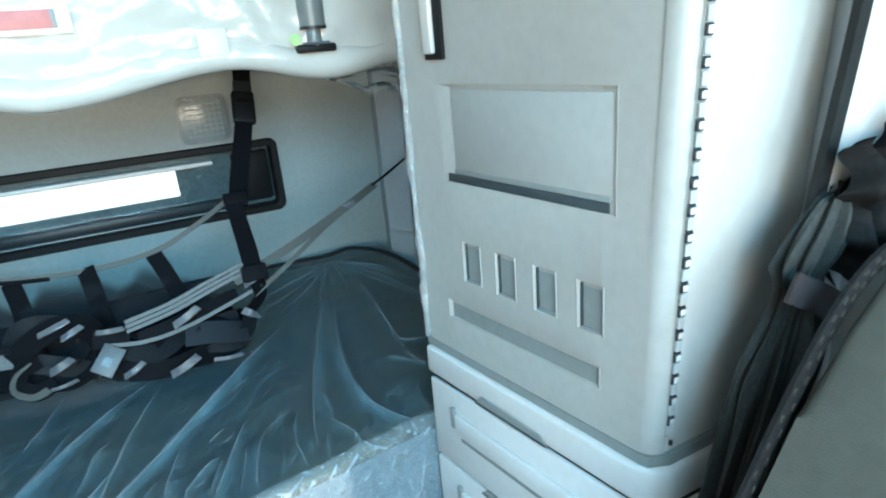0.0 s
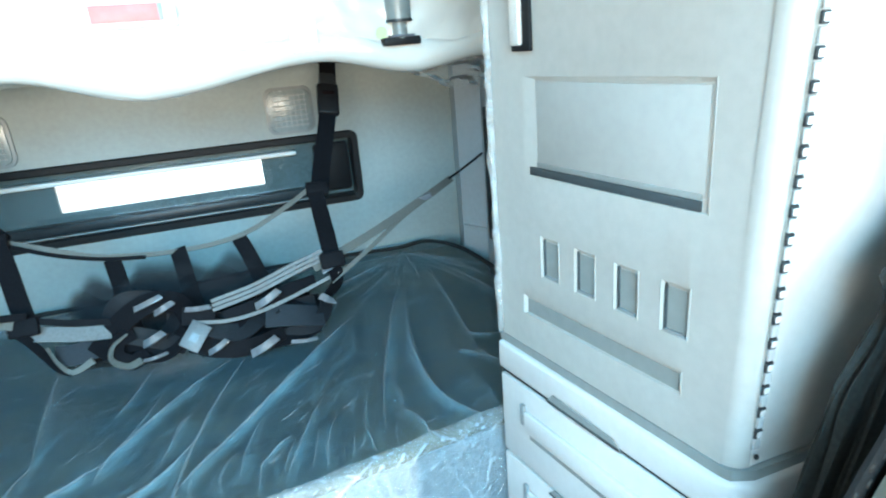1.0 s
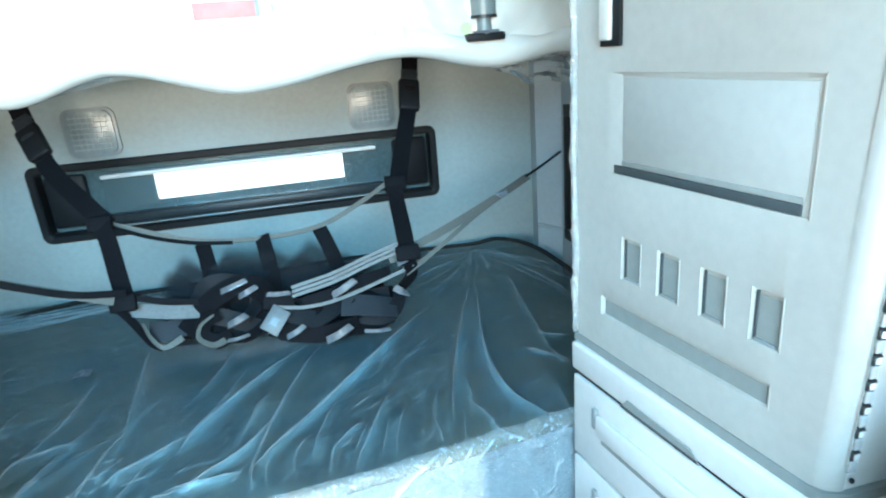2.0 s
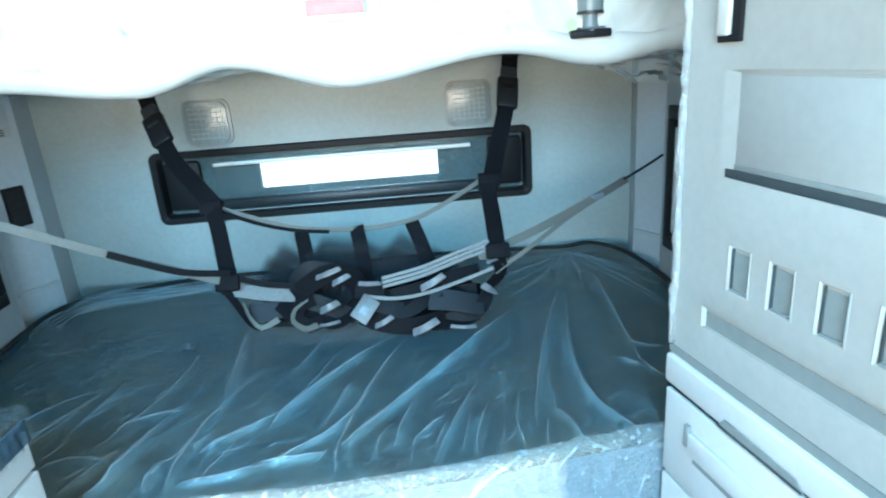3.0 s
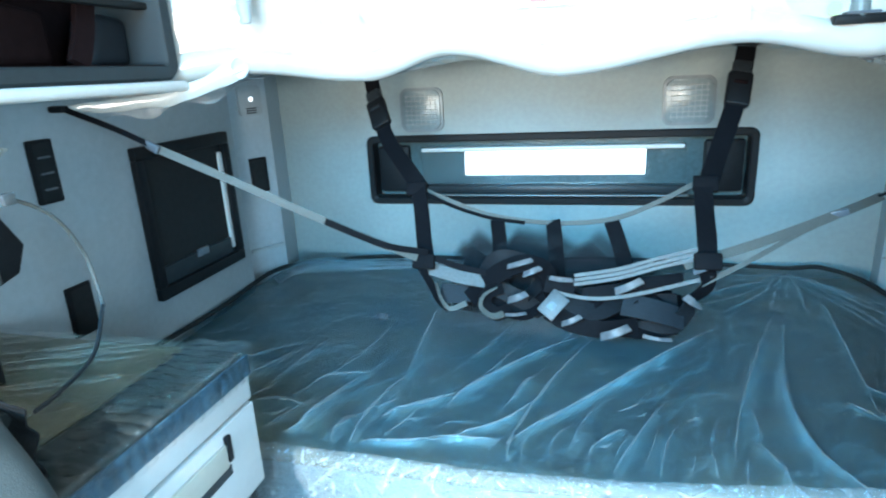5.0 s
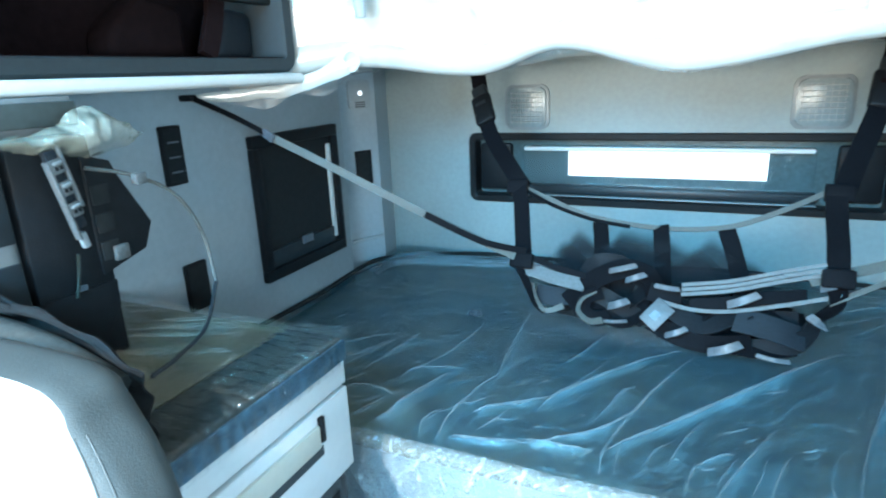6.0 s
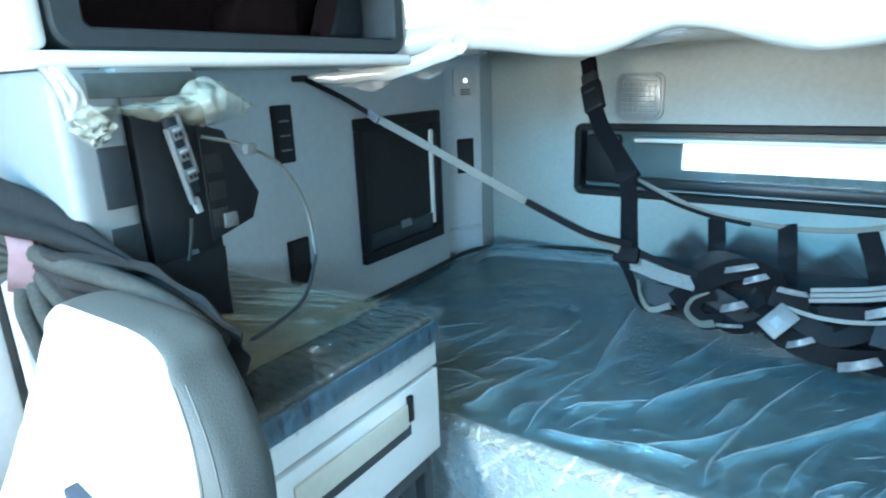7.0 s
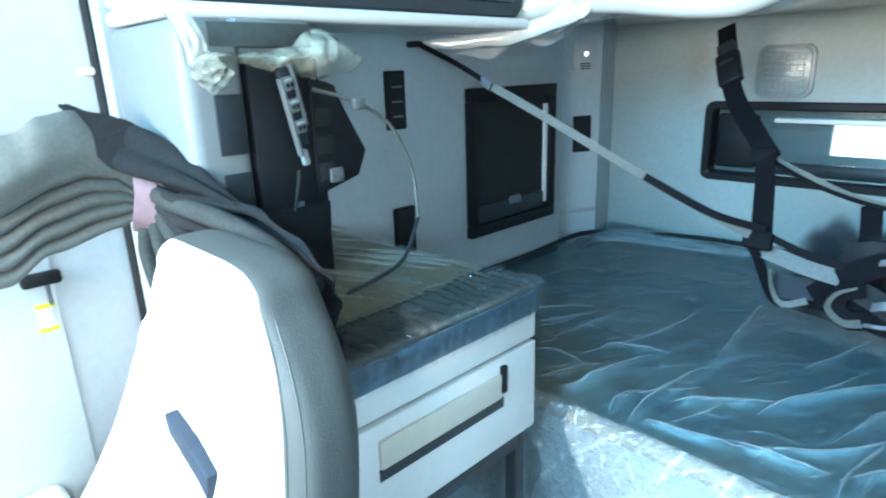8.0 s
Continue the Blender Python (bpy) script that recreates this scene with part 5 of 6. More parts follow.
def desk_unit():
    desk = thing("desk_unit", "low drawer unit with a film-wrapped worktop and white drawer fronts", "drawer unit")
    part("top", prism([(LEFT + 0.003, 0.515), (-0.47, 0.515), (-0.47, DY0), (DX - 0.12, DY0), (DX - 0.12, DY1), (LEFT + 0.003, DY1)], DZ - 0.03, DZ, 0.004), M_DESK, desk, "olive brown worktop")
    part("front_edge", block((DX - 0.118, DY0, DZ - 0.034), (DX, DY1, DZ + 0.004), 0.012, 3), M_DESK_EDGE, desk, "dark padded front edge")
    part("edge_face", block((DX - 0.001, DY0 + 0.002, DZ - 0.040), (DX + 0.003, DY1 - 0.001, DZ - 0.002), 0.002), M_EDGE_FACE, desk, "blue grey edge strip")
    part("body", block((LEFT + 0.004, 0.52, 0.62), (DX - 0.018, DY1 - 0.004, DZ - 0.035)), M_CABINET_WHITE, desk)
    part("front_rail", block((DX - 0.018, DY0 + 0.003, 0.787), (DX - 0.002, DY1 - 0.002, DZ - 0.036), 0.003), M_CABINET_WHITE, desk)
    drawer = part("drawer", block((DX - 0.018, DY0 + 0.003, 0.622), (DX - 0.001, DY1 - 0.002, 0.780), 0.003), M_CABINET_WHITE, desk)
    part("grip", block((DX - 0.001, DY0 + 0.08, 0.715), (DX + 0.006, DY1 - 0.095, 0.757), 0.003), surface("cream_grip", (0.48, 0.465, 0.40), 0.45, vary=0.05), drawer, "cream grip strip")
    # Dark strip painted for the shadow that the grip casts.
    part("grip_shadow_strip", block((DX - 0.002, DY0 + 0.08, 0.695), (DX + 0.0005, DY1 - 0.085, 0.713)), M_GRAPHITE, drawer)
    part("grip_end", block((DX - 0.001, DY1 - 0.094, 0.722), (DX + 0.007, DY1 - 0.082, 0.768), 0.002), M_BLACK, drawer)
    for y in (DY0 + 0.02, DY1 - 0.02):
        for x in (DX - 0.03, LEFT + 0.03):
            part("leg", block((x - 0.012, y - 0.012, 0.0), (x + 0.012, y + 0.012, 0.62), 0.003), M_GRAPHITE, desk)
    part("rail", block((DX - 0.035, DY0 + 0.032, 0.585), (DX - 0.012, DY1 - 0.032, 0.619), 0.003), M_GRAPHITE, desk)
    film_ob = tagged(new("desk_plastic_cover"), "clear wrinkled plastic sheeting stretched over the worktop", "plastic cover")
    def rip(s, y):
        return 0.0035 * math.sin(y * 95 + 4 * noise.noise(Vector((s * 4, y * 9, 0)))) * (0.4 + noise.noise(Vector((s * 6, y * 6, 7))))
    def flat(u, v):
        x, y = lerp(LEFT + 0.005, DX - 0.11, u), lerp(DY0 + 0.004, DY1 + 0.004, v)
        if x < -0.47:
            y = max(y, 0.517)
        return (x, y, DZ + 0.008 + rip(u * 0.5, y) + 0.003 * noise.noise(Vector((x * 14, y * 14, 1))))
    part("top_sheeting", facing(sheet(70, 80, flat), (0, 0, 1)), M_FILM_DESK, film_ob)
    pleats = bmesh.new()
    rng = random.Random(5)
    for k in range(44):
        x0, y0, L = rng.uniform(-0.72, -0.40), rng.uniform(0.40, 0.84), rng.uniform(0.12, 0.34)
        pts = [Vector((x0 + L * t * 0.9, y0 + L * t * 0.40 + 0.004 * math.sin(9 * t + k), DZ + 0.0135)) for t in (0, 0.33, 0.66, 1)]
        pts = [p for p in pts if 0.53 < p.y < DY1 - 0.01 and p.x < DX - 0.125]
        if len(pts) > 1:
            strap(pts, rng.uniform(0.001, 0.003), (-0.3, 0.4, 1), 0.0004, 4, bm=pleats)
    tagged(part("pleats", pleats, M_FILM_LINE, film_ob, "stretched pleats of the sheeting"), kind="stuff")
    def edge(u, v):
        y = lerp(DY0 + 0.004, DY1 + 0.004, v)
        puff = 0.008 * abs(math.sin(math.pi * y / 0.021 + 1.6 * noise.noise(Vector((u * 3, y * 12, 3))))) ** 0.7 * (0.4 + 0.6 * abs(math.sin(8 * u + noise.noise(Vector((u, y * 30, 1)))))) - 0.004 + 0.004 * noise.noise(Vector((u * 13, y * 60, 8)))
        if u < 0.66:
            return (lerp(DX - 0.11, DX + 0.004, u / 0.66), y, DZ + 0.013 + puff)
        k = (u - 0.66) / 0.34
        return (DX + 0.008 + puff * 0.6, y, lerp(DZ + 0.009, DZ - 0.042, k) + puff * (1 - k))
    part("edge_sheeting", facing(sheet(60, 170, edge), (0.5, 0, 1)), M_FILM_EDGE, film_ob, "bubbled sheeting along the front edge")


desk_unit()


# ---- side console with loose wiring ----
KX = -0.46


def console():
    con = thing("control_console", "black control panel with open switch holes beside the desk", "control panel")
    part("panel", block((KX - 0.24, 0.597, DZ + 0.002), (KX, 0.722, 1.235), 0.006), M_BLACK, con)
    wing = [(0.70, 1.205), (0.748, 1.19), (0.760, 1.150), (0.804, 1.078), (0.785, 1.035), (0.70, 1.012)]
    part("wing", prism(wing, KX - 0.02, KX + 0.004, 0.003, axis="x"), M_BLACK, con)
    foot = [(0.60, DZ + 0.003), (0.665, DZ + 0.003), (0.72, 0.955), (0.722, 1.0), (0.60, 1.0)]
    part("foot_panel", prism(foot, KX - 0.03, KX + 0.003, 0.003, axis="x"), M_BLACK, con)
    for k in range(3):
        part("switch_hole", block((KX + 0.002, 0.705, 1.125 - 0.045 * k), (KX + 0.0055, 0.735, 1.155 - 0.045 * k), 0.001), M_RUBBER, con)
    part("white_switch", block((KX + 0.003, 0.722, 1.03), (KX + 0.012, 0.748, 1.055), 0.003), M_WEB_PALE, con, "pale rocker switch")
    part("small_label", block((KX + 0.003, 0.652, 1.0), (KX + 0.006, 0.668, 1.008)), M_STRIPE, con, "tiny pale marking")
    part("upper_recess", block((KX - 0.20, 0.598, 1.2365), (KX - 0.02, 0.722, 1.2915), 0.004), M_PANEL, con, "grey filler above the panel")
    # Solid dark block paints the shade of an open slot.
    part("recess", block((KX - 0.022, 0.545, 1.249), (KX - 0.001, 0.715, 1.284), 0.003), M_RECESS, con, "dark block painting the shaded slot above the panel")
    strip = thing("terminal_strip", "white terminal strip hanging loose on its wires", "terminal strip")
    m = Matrix.Translation((KX + 0.022, 0.655, 1.160)) @ Matrix.Rotation(radians(12), 4, "X")
    part("bar", turned(block((-0.008, -0.009, -0.06), (0.004, 0.009, 0.06), 0.002), m), M_WEB_SLATE, strip, "dark backing bar")
    for y, foot, head in ((-0.0135, -0.075, 0.046), (0.0095, -0.030, 0.064)):
        part("side_rail", turned(block((-0.004, y, foot), (0.010, y + 0.004, head), 0.001), m), M_WEB_PALE, strip, "pale side rail")
    for k in range(3):
        z = -0.040 + 0.033 * k
        clip = part("connector", turned(block((0.003, -0.009, z), (0.010, 0.009, z + 0.021), 0.002), m), M_WEB_PALE, strip, "pale push-in connector")
        for y in (-0.006, 0.001):
            part("contact_hole", turned(block((0.0095, y, z + 0.005), (0.0106, y + 0.005, z + 0.011), 0.0005), m), M_BLACK, clip)
        part("lever", turned(block((0.0095, -0.007, z + 0.014), (0.0125, 0.007, z + 0.018), 0.0008), m), M_BEZEL, clip)
    part("plug", turned(block((-0.005, -0.010, -0.092), (0.005, 0.002, -0.066), 0.003), m), M_BEZEL, strip)
    part("lead", tube([(KX + 0.02, 0.655, 1.062), (KX + 0.016, 0.652, 1.03), (KX + 0.012, 0.645, 0.995)], 0.003, 6), M_DESK_EDGE, strip, "dark lead end")
    cable = thing("sleeved_cable", "thin cable in a clear sleeve looping down to the worktop", "cable")
    part("cable", tube([(KX + 0.01, 0.70, 1.185), (KX + 0.03, 0.76, 1.165), (KX + 0.04, 0.83, 1.12), (KX + 0.04, 0.875, 1.04), (KX + 0.06, 0.87, 0.95)], 0.0033, 7), M_WIRE, cable)
    # The lower run's shaded tone is put into a darker material.
    part("lower_cable", tube([(KX + 0.06, 0.87, 0.95), (KX + 0.095, 0.80, 0.895), (KX + 0.135, 0.70, DZ + 0.018), (KX + 0.15, 0.64, DZ + 0.018)], 0.0036, 7), M_GRAPHITE, cable, "lower cable with shade put into its darker colour")
    part("clip", block((KX + 0.032, 0.757, 1.150), (KX + 0.046, 0.777, 1.168), 0.002), M_WEB_PALE, cable, "pale cable clip")
    pock = thing("pocket_panel", "grey moulded side panel with dark pockets beside the console", "side panel")
    part("body", block((LEFT + 0.004, 0.500, DZ + 0.002), (KX - 0.002, 0.596, 1.290), 0.022, 4), M_PANEL, pock)
    # Flat dark plates paint the shade inside the pockets.
    for z0, z1 in ((1.096, 1.184), (0.96, 1.068)):
        part("pocket", block((KX - 0.004, 0.542, z0), (KX + 0.001, 0.586, z1), 0.002), M_GRAPHITE, pock, "dark plate painting a shaded pocket")
    loose = tagged(new("loose_plastic_film"), "crumpled loose plastic film bunched along the top of the console", "plastic film")
    tops = [(0.505, 1.230), (0.536, 1.243), (0.575, 1.238), (0.619, 1.241), (0.666, 1.249), (0.694, 1.270), (0.720, 1.277), (0.759, 1.255), (0.800, 1.228)]
    feet = [(0.505, 1.220), (0.574, 1.226), (0.642, 1.213), (0.710, 1.199), (0.777, 1.209), (0.800, 1.224)]
    def crumple(y, v):
        fold = noise.noise(Vector((y * 34, v * 2, 1))) + 0.6 * noise.noise(Vector((y * 80, v * 6, 4)))
        belly = math.sin(math.pi * v) * (0.010 + 0.45 * (through_knots(tops, y) - through_knots(feet, y)))
        return (KX + 0.012 + belly + 0.009 * fold * math.sin(math.pi * (0.1 + 0.8 * v)), y + 0.006 * fold, lerp(through_knots(tops, y), through_knots(feet, y), v) + 0.004 * fold)
    part("sheeting", facing(sheet(60, 26, lambda u, v: crumple(lerp(0.505, 0.665, u), v)), (1, 0, 0.3)), M_FILM_LOOSE, loose)
    part("tuft", facing(sheet(60, 34, lambda u, v: crumple(lerp(0.665, 0.80, u), v)), (1, 0, 0.3)), M_FILM_LOOSE, loose, "crumpled standing tuft of film")
    def clump(u, v):
        a = 2 * math.pi * u
        c, e = math.cos(a), math.sin(math.pi * v)
        wrinkle = 1 + 0.35 * noise.noise(Vector((3 * c, 3 * math.sin(a), 6 * v))) + 0.25 * noise.noise(Vector((8 * c, 8 * math.sin(a), 13 * v)))
        return (KX + 0.014 + 0.016 * e * c * wrinkle, 0.537 + 0.026 * e * math.sin(a) * wrinkle, lerp(1.240, 1.188, v) + 0.004 * math.sin(3 * a))
    part("clump", sheet(34, 26, clump), M_FILM_LOOSE, loose, "crumpled hanging clump of film")
    def corner(u, v):
        y = lerp(lerp(0.487, 0.520, u), lerp(0.505, 0.540, u), v)
        return (KX + 0.008 + 0.012 * math.sin(math.pi * v) + 0.008 * noise.noise(Vector((u * 4, v * 3, 8))), y, lerp(1.290, 1.224, v) + 0.004 * u)
    part("corner_sheet", facing(sheet(20, 24, corner), (1, -0.3, 0)), M_FILM_BUNK, loose, "milky corner of film hanging from the ledge")


console()


# ---- overhead locker ----
def overhead_locker():
    lock = thing("overhead_locker", "black framed overhead locker above a white rounded ledge", "locker")
    x = -0.55
    y0, y1, z0 = 0.556, 1.372, 1.346
    part("ledge", block((LEFT + 0.003, 0.505, 1.292), (x + 0.03, 1.36, 1.317), 0.010, 4), M_WHITE, lock, "white rounded ledge")
    part("end_panel", block((LEFT + 0.003, 0.505, 1.318), (x + 0.002, 0.552, 1.70), 0.016, 4), M_WHITE, lock, "white rounded end panel")
    bm = bmesh.new()
    loops = []
    mid, low, high = (y0 + y1) / 2, 1.319, 1.68
    for grow, depth in ((0.0, LEFT + 0.003), (0.0, x - 0.007), (0.006, x)):
        loops.append([bm.verts.new((depth, mid + a, (low + high) / 2 + b)) for a, b in rounded((y1 - y0) / 2 - grow, (high - low) / 2 - grow, 0.040 - grow, 7)])
    for grow, depth in ((0.0, x), (0.005, x - 0.007), (0.005, LEFT + 0.02)):
        loops.append([bm.verts.new((depth, mid + 0.005 + a, 1.486 + b)) for a, b in rounded((y1 - y0) / 2 - 0.040 - grow, 0.137 - grow, 0.016 - grow, 7)])
    for r, q in zip(loops, loops[1:]):
        for k in range(len(r)):
            bm.faces.new((r[k], r[(k + 1) % len(r)], q[(k + 1) % len(r)], q[k]))
    part("frame", bm, M_LOCKER, lock, "slate grey rounded frame")
    part("floor", block((LEFT + 0.003, y0 + 0.051, z0 + 0.002), (x - 0.004, y1 - 0.036, z0 + 0.008)), M_MAROON, lock, "dark lining")
    part("back", block((LEFT + 0.003, y0 + 0.05, z0 + 0.016), (LEFT + 0.02, y1 - 0.035, 1.62)), M_MAROON, lock, "dark maroon lining")
    part("shelf_bar", block((x - 0.06, y0 + 0.05, 1.475), (x - 0.03, y1 - 0.036, 1.49), 0.004), M_RUBBER, lock)
    part("bag_strap", strap([(x - 0.05, 1.13, z0 + 0.012), (x - 0.06, 1.17, 1.43), (x - 0.08, 1.22, 1.56)], 0.04, (1, -0.2, 0), 0.008), M_MAROON, lock, "dark red strap inside")
    part("bag", prism([(0.93, z0 + 0.009), (1.12, z0 + 0.009), (1.12, 1.46), (1.02, 1.475), (0.94, 1.41)], LEFT + 0.03, x - 0.09, 0.02, axis="x", segs=3), M_MAROON, lock, "dark soft bag inside")
    part("bag", prism([(1.20, z0 + 0.009), (1.33, z0 + 0.009), (1.33, 1.46), (1.25, 1.47)], LEFT + 0.03, x - 0.09, 0.02, axis="x", segs=3), M_WEB_SLATE, lock, "grey soft bag inside")


overhead_locker()


# ---- seats ----
def seat(x0, x1, y, top, turn, name_label):
    st = thing("cab_seat", name_label, "seat", "cab seats", ((x0 + x1) / 2, y, 0))
    w = (x1 - x0) / 2
    def shell(grow, front, back):
        def place(u, v):
            a = 2 * math.pi * u
            h = v
            z = lerp(0.45, top, h)
            k = max(0.0, (h - 0.72) / 0.28)
            half = (w + grow) * (1 - (0.46 if math.cos(a) < 0 else 0.32) * k ** 2.0) * (1 + 0.22 * (1 - h)) + (0.6 * max(0.0, 0.86 - z) if math.cos(a) < 0 else 0.034)
            n = 4.0
            c, s = math.cos(a), math.sin(a)
            rad = (abs(c) ** n + abs(s) ** n) ** (-1 / n)
            yy = (front if s < 0 else back) * rad * s
            return (half * rad * c, yy - (0.10 * (1 - h) ** 2), z)
        bm = sheet(48, 22, place)
        tops = [v for v in bm.verts if abs(v.co.z - top) < 1e-5]
        bmesh.ops.remove_doubles(bm, verts=bm.verts, dist=1e-5)
        ring = [e for e in bm.edges if e.is_boundary and all(abs(v.co.z - top) < 1e-4 for v in e.verts)]
        for k in range(1, 7):                # rounded over at the top
            a = k / 6 * math.pi / 2
            made = bmesh.ops.extrude_edge_only(bm, edges=ring)["geom"]
            before = (k - 1) / 6 * math.pi / 2
            sx, sy = ((f + (1 - f) * math.cos(a)) / (f + (1 - f) * math.cos(before)) for f in (0.62, 0.40))
            for vv in [g for g in made if isinstance(g, bmesh.types.BMVert)]:
                vv.co = Vector((vv.co.x * sx, vv.co.y * sy, top + 0.036 * math.sin(a)))
            ring = [g for g in made if isinstance(g, bmesh.types.BMEdge) and g.is_boundary]
        bmesh.ops.edgeloop_fill(bm, edges=[e for e in ring if e.is_boundary])
        return bm
    # The bolster's darker material paints the shade on the unlit side.
    for name, mat, keep, words in (("backrest", M_SEAT, -1, "pale leatherette backrest"), ("side_bolster", M_SEAT_SHADED, 1, "leatherette side bolster with shade put into its dark grey")):
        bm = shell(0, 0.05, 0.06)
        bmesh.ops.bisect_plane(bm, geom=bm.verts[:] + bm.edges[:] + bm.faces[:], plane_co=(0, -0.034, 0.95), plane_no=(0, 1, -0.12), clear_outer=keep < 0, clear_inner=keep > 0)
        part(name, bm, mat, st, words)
    def pad(u, v):
        x = lerp(-w * 0.92, w * 0.92 + 0.014, u)
        z = lerp(0.46, top - 0.045, v)
        k = max(0.0, (v - 0.75) / 0.25)
        x *= 1 - (0.48 if x < 0 else 0.36) * k ** 2.0
        x -= 0.6 * max(0.0, 0.86 - z) * (1 - u) ** 2
        e = min(u, 1 - u, (1 - v) * 1.2) / 0.10
        e = 1 - (1 - min(1, e)) ** 2
        bol = 0.035 * math.exp(-((u - 0.04) / 0.10) ** 2) * (1 - v) ** 1.2 + 0.02 * math.exp(-((u - 0.96) / 0.12) ** 2) * (1 - v)
        return (x, -0.045 - 0.020 * e - bol - (0.10 * (1 - v) ** 2), z)
    part("backrest_pad", sheet(30, 30, pad, 0.012), M_SEAT, st, "pale leatherette seat face")
    # Dark strip laid on the pad to paint the notch's shade.
    slot = [(-0.011, 0.825), (0.048, 0.812), (0.100, 0.791), (0.086, 0.752), (0.072, 0.772), (0.034, 0.786), (-0.006, 0.800)]
    part("seat_notch_shade", prism(slot, -0.088, -0.070, 0.003, axis="y"), M_SLOT, st, "dark blue grey strip painting the shade of a seat notch")
    for dy in (0.001, 0.011):
        seam = []
        for k in range(15):
            z = lerp(0.60, top - 0.01, k / 14)
            h = (z - 0.45) / (top - 0.45)
            half = w * (1 - 0.32 * max(0.0, (h - 0.72) / 0.28) ** 2) * (1 + 0.22 * (1 - h))
            y = max(-0.047, -0.034 + 0.12 * (z - 0.95) + 0.10 * (1 - h) ** 2 + dy)
            seam.append(((half + 0.034) * (1 - (y / 0.05) ** 4) ** 0.25 - 0.0003, y - 0.10 * (1 - h) ** 2, z))
        part("seam", tube(seam, 0.0010, 6, 3), M_SEAT_SHADED, st, "stitched seam")
    part("cushion", block((-w, -0.50, 0.38), (w, -0.08, 0.50), 0.04, 4), M_SEAT, st, "pale leatherette cushion")
    part("pedestal", block((-w * 0.7, -0.42, 0.0), (w * 0.7, -0.02, 0.40), 0.02), M_GRAPHITE, st)
    st.rotation_euler = (0, 0, radians(turn))
    return st


seat(-0.47, -0.10, 0.44, 0.985, 0, "pale grey leatherette cab seat seen from its lit front")


def zipped_seat():
    st = thing("cab_seat", "olive grey cab seat back with a zip along its edge", "seat", "cab seats")
    outline = [(0.70, 0.45), (0.905, 0.82), (0.947, 0.886), (1.003, 0.978), (1.059, 1.057), (1.11, 1.10), (1.18, 1.125), (1.29, 1.13), (1.29, 0.45)]
    part("backrest", prism(outline, 0.27, 0.36, 0.014, axis="y", segs=3), M_SEAT_BACK, st)
    edge = smooth_line([(0.89, 0.372, 0.80), (0.947, 0.372, 0.886), (1.003, 0.372, 0.978), (1.059, 0.372, 1.057), (1.11, 0.372, 1.10), (1.17, 0.372, 1.122)], 1)
    part("zip_tape", strap(edge, 0.022, (0, -1, 0), 0.0025, 6), M_CURTAIN_DARK, st, "dark zip tape")
    fine = smooth_line(edge, 7)
    for k, (p, q) in enumerate(zip(fine, fine[1:])):
        d = (q - p).normalized()
        side = Vector((-d.z, 0, d.x)) * (0.005 if k % 2 else -0.005)
        m = Matrix.Translation((p + q) / 2 + side) @ Matrix.Rotation(-math.atan2(d.z, d.x), 4, "Y")
        part("zip_tooth", turned(block((-0.0048, -0.004, -0.0028), (0.0048, 0.004, 0.0028), 0.0012, 1), m), M_ZIP, st)
    part("cushion", block((0.75, -0.18, 0.36), (1.28, 0.262, 0.46), 0.04, 4), M_SEAT_SHADED, st, "grey leatherette cushion")
    part("pedestal", block((0.80, -0.12, 0.0), (1.22, 0.25, 0.355), 0.02), M_GRAPHITE, st)


zipped_seat()


def door_fittings():
    """Small fittings on the door side, seen past the seat."""
    x = LEFT - 0.06
    door = thing("cab_door", "pale grey cab door lining with a dark lock knob and padded ledge", "door")
    knob = part("knob", block((x, 0.31, 0.868), (x + 0.02, 0.372, 0.892), 0.006), M_BLACK, door, "dark lock knob")
    part("stem", block((x + 0.004, 0.345, 0.83), (x + 0.012, 0.352, 0.868), 0.002), M_STRIPE, knob)
    part("ledge", block((x, -0.3, 0.44), (x + 0.07, 0.30, 0.49), 0.02, 3), M_TRIM_LIGHT, door)
    part("lining", block((x + 0.0005, -0.75, 0.10), (x + 0.006, 0.36, 1.06), 0.003), M_TRIM_LIGHT, door)
    tag = thing("yellow_tag", "small yellow tag hanging on the door panel", "tag")
    part("tag", block((x + 0.004, 0.325, 0.785), (x + 0.009, 0.350, 0.83), 0.002), M_WHITE, tag)
    for z in (0.782, 0.826):
        part("band", block((x + 0.003, 0.322, z), (x + 0.0105, 0.354, z + 0.008), 0.002), M_YELLOW, tag, "yellow band")
    clip = thing("trim_clip", "pale oval clip on the pillar trim", "clip")
    part("clip", block((x, 0.465, 1.218), (x + 0.010, 0.500, 1.232), 0.005, 3), M_WHITE, clip)
    seal = thing("door_seal", "dark rubber seal where the door meets the sleeper wall", "seal")
    part("strip", tube([(x + 0.004, 0.498, 0.3), (x + 0.004, 0.498, 0.9), (x + 0.004, 0.497, 1.4), (x + 0.004, 0.497, 2.2)], 0.010, 8), M_RUBBER, seal)


door_fittings()


# ---- curtains ----
CURTAIN_TOP = [(0.05, 1.150), (0.275, 1.135), (0.319, 1.141), (0.36, 1.163), (0.397, 1.169), (0.444, 1.144), (0.475, 1.085), (0.50, 1.05)]
CURTAIN_FOOT = [(0.05, 0.870), (0.275, 0.922), (0.34, 0.958), (0.438, 0.980), (0.475, 0.992), (0.50, 1.0)]


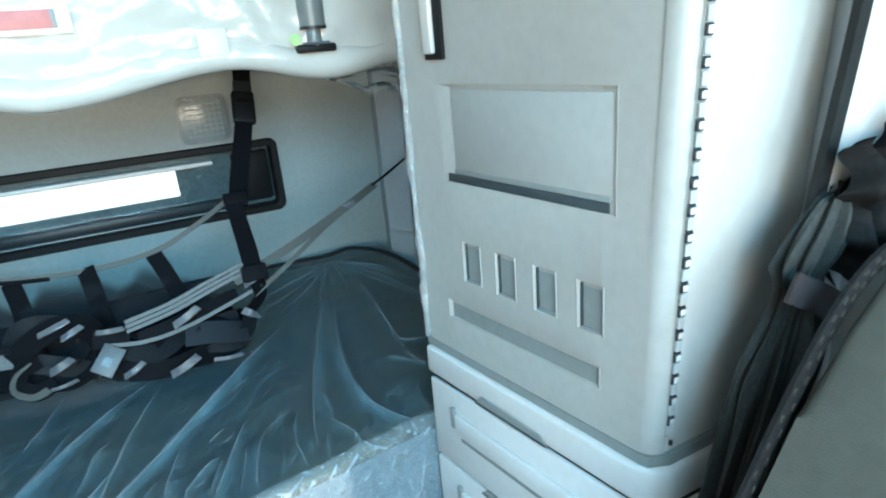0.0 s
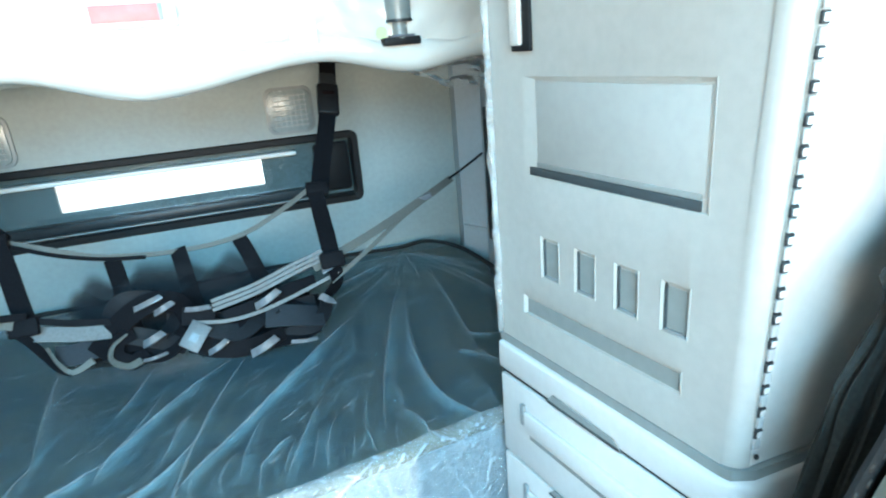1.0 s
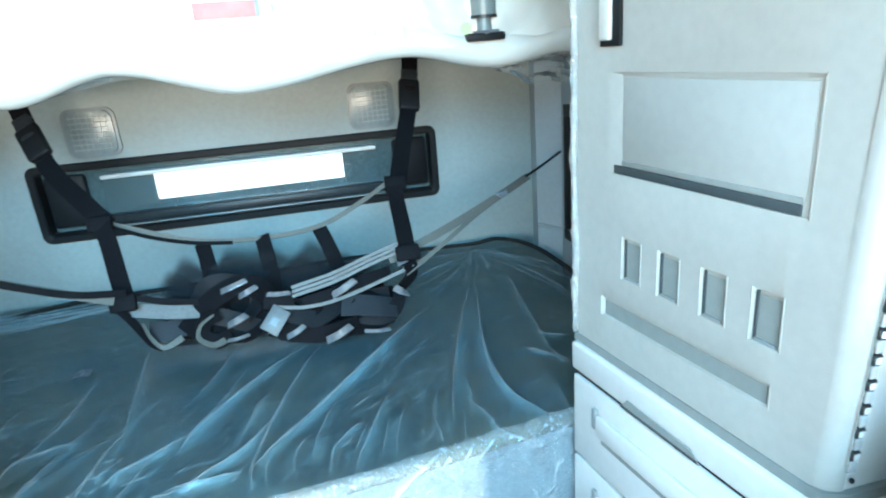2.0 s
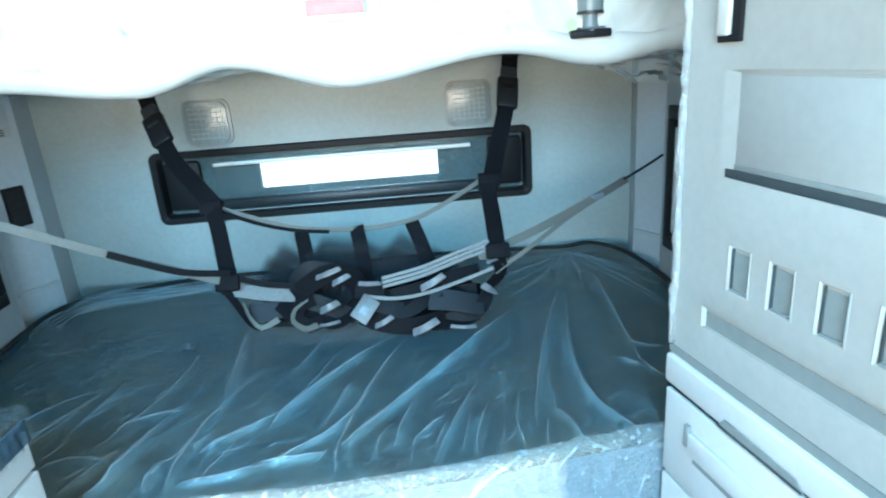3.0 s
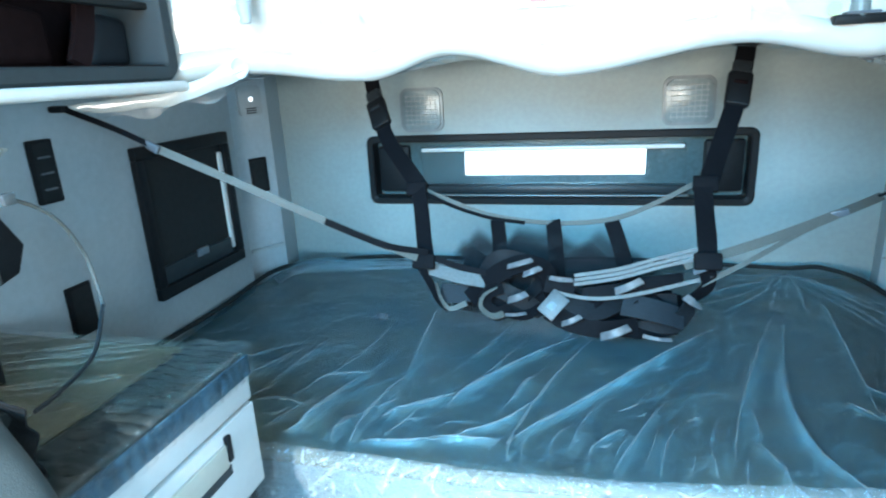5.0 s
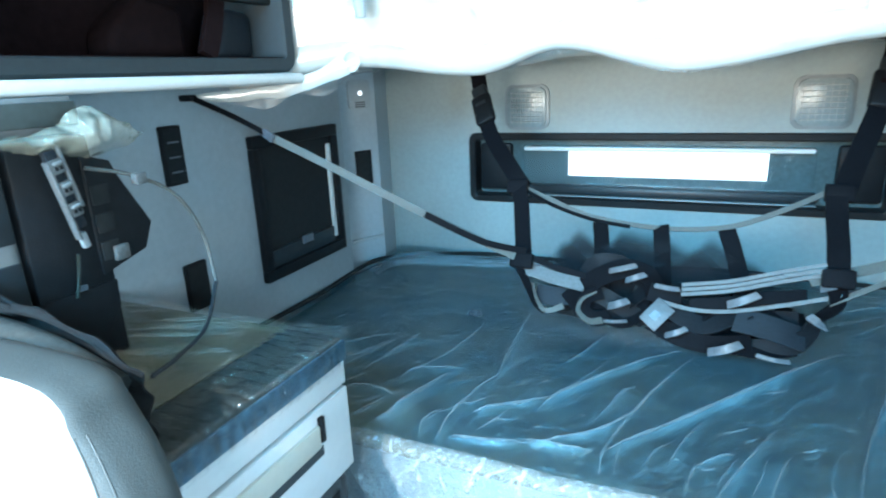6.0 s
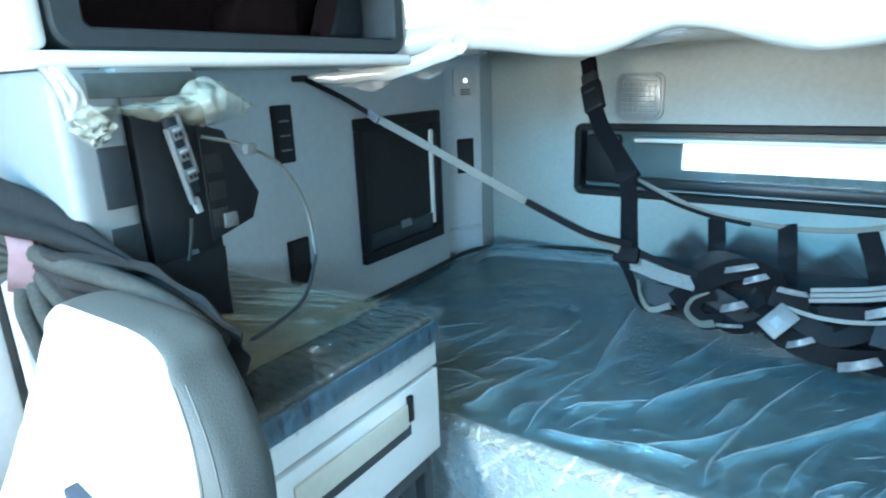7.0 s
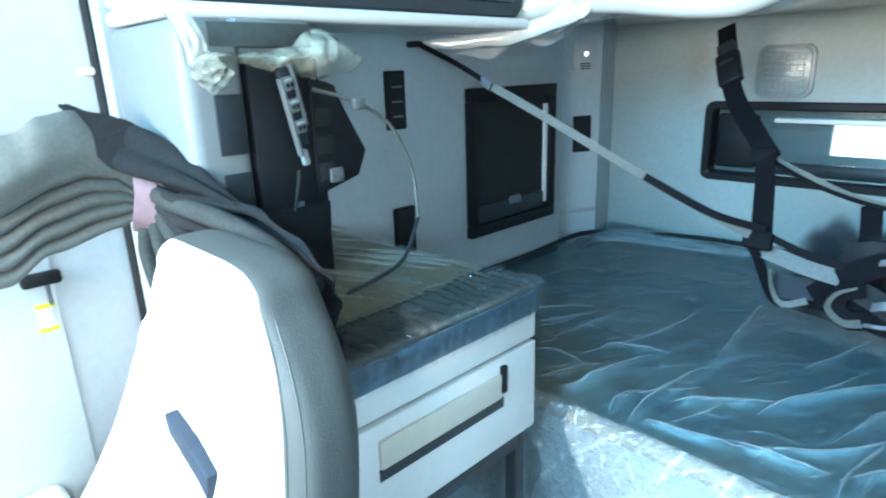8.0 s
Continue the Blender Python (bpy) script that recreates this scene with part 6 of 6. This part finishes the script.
def curtain_left():
    cur = thing("tied_curtain", "grey pleated cab curtain gathered in a mauve tie-back", "curtain", "cab curtains")
    def cloth(u, v):
        y = lerp(0.480, 0.06, v)
        z = lerp(through_knots(CURTAIN_FOOT, y), through_knots(CURTAIN_TOP, y), 1 - u)
        lower = min(1.0, max(0.0, (u - 0.40) / 0.12))
        bulge = 0.045 * math.sin(math.pi * min(1, u / 0.55)) * (1 - math.exp(-v * 6)) * (0.8 + 0.5 * noise.noise(Vector((u * 3, v * 3, 1.0))))
        pleat = 0.020 * lower * (abs(math.sin((u - 0.4) * 8.0 * math.pi + 0.3 * v)) ** 0.55 - 0.7) * min(1, 0.3 + 3 * v)
        crumple = 0.010 * noise.noise(Vector((u * 3 + v, v * 2.5, 3.0))) * min(1, 4 * v)
        return (-0.640 + bulge + pleat + crumple, y, z)
    part("cloth", sheet(130, 60, cloth, 0.002), M_CURTAIN, cur)
    part("tie_back", strap([(-0.585, 0.470, 1.068), (-0.565, 0.462, 1.04), (-0.572, 0.455, 1.0), (-0.60, 0.46, 0.975)], 0.032, (1, -0.6, 0), 0.003), M_PINK, cur, "mauve tie-back")
    def hem(u, v):
        c = Vector((-0.645, 0.395, 1.172)).lerp(Vector((-0.60, 0.47, 1.098)), v * 2) if v < 0.5 else Vector((-0.60, 0.47, 1.098)).lerp(Vector((-0.37, 0.516, 1.036)), v * 2 - 1)
        a = u * 2 * math.pi
        r = 0.027 * (0.15 + 0.85 * math.sin(math.pi * min(1, 0.05 + v * 0.9)) ** 1.5) * (1 + 0.35 * math.sin(3 * a + 7 * v))
        return (c.x + 0.4 * r * math.cos(a), c.y + r * math.cos(a), c.z + 1.25 * r * math.sin(a))
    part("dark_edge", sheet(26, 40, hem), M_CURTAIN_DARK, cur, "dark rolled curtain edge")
    high = [(-0.60, 1.045), (-0.47, 1.050), (-0.35, 1.043), (-0.24, 1.018), (-0.174, 0.985), (-0.128, 0.940)]
    low = [(-0.60, 1.005), (-0.52, 0.975), (-0.42, 0.935), (-0.30, 0.905), (-0.128, 0.88)]
    def tail(u, v):
        x = lerp(-0.59, -0.165, v)
        deep = 0.012 * min(1, 2 * v, 4 * (1 - v)) * (math.sin(u * 17 + 2.5 * v) + 0.6 * math.sin(u * 31 - 3 * v)) + 0.012 * noise.noise(Vector((u * 4, v * 7, 2))) * min(1, 3 * v)
        return (x, lerp(0.474, 0.526, min(1, max(0, (x + 0.47) / 0.10))) - deep, lerp(through_knots(high, x), through_knots(low, x), u))
    # Same cloth as the curtain, darkened to paint the seat's shade.
    part("tail", sheet(80, 50, tail, 0.002), M_CURTAIN_DARK, cur, "curtain tail with shade put into its dark colour")
    # Lighter rolls paint the lit streaks between the tail's shaded folds.
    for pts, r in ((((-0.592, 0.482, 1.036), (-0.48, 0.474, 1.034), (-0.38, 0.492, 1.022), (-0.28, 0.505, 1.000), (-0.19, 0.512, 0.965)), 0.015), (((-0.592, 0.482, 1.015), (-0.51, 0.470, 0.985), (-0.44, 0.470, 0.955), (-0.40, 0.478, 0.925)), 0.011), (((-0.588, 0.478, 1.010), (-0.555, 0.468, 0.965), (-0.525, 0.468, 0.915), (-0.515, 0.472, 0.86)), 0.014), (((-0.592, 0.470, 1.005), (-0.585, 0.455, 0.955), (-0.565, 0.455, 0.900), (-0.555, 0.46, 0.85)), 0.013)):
        part("pleat_roll", tube(pts, r, 10, 8), M_CURTAIN_HALF_SHADE, cur, "rounded pleat of the tail, toned lighter as if lit")


curtain_left()


def curtain_right():
    cur = thing("tied_curtain", "dark scrunched cab curtain tied beside the tall cabinet", "curtain", "cab curtains")
    def bundle(u, v):
        a = 2 * math.pi * u
        c = [Vector(p) for p in ((0.985, 0.46, 0.50), (1.035, 0.455, 0.70), (1.098, 0.452, 0.92), (1.13, 0.45, 1.055), (1.185, 0.45, 1.16))]
        k = min(3.999, v * 4)
        i = int(k)
        q = c[i].lerp(c[i + 1], k - i)
        pinch = (1 - 0.50 * math.exp(-((v - 0.75) / 0.10) ** 2)) * (1 - 0.6 * max(0, v - 0.85) / 0.15)
        r = lerp(0.045, 0.070, v) * pinch * (1 + 0.20 * math.sin(9 * a + 4 * v) + 0.10 * math.sin(17 * a - 7 * v))
        return (q.x + r * math.cos(a), q.y + 0.45 * r * math.sin(a), q.z + 0.25 * r * math.cos(a) + 0.01 * noise.noise(Vector((a, v * 8, 1))))
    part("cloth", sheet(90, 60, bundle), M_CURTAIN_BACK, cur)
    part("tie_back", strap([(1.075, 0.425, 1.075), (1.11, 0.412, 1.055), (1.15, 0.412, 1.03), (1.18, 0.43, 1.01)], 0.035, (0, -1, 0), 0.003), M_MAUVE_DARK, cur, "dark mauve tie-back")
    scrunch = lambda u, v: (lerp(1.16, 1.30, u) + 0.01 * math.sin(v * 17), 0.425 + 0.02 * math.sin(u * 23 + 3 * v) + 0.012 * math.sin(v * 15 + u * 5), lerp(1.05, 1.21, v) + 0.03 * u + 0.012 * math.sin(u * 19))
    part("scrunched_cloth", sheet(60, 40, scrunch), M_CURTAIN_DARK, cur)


curtain_right()


def pillar_trim():
    trim = thing("pillar_trim", "beige pillar trim panel with a dark edge seal", "trim panel")
    part("panel", prism([(1.175, 1.15), (1.215, 1.36), (1.30, 1.9), (1.302, 1.9), (1.302, 1.15)], 0.462, 0.480, 0.004, axis="y"), M_TRIM_LIGHT, trim)
    part("edge_seal", strap([(1.150, 0.466, 1.05), (1.168, 0.466, 1.15), (1.207, 0.466, 1.36), (1.29, 0.466, 1.9)], 0.020, (0, -1, 0), 0.005), M_RUBBER, trim, "dark rubber edge seal")


pillar_trim()
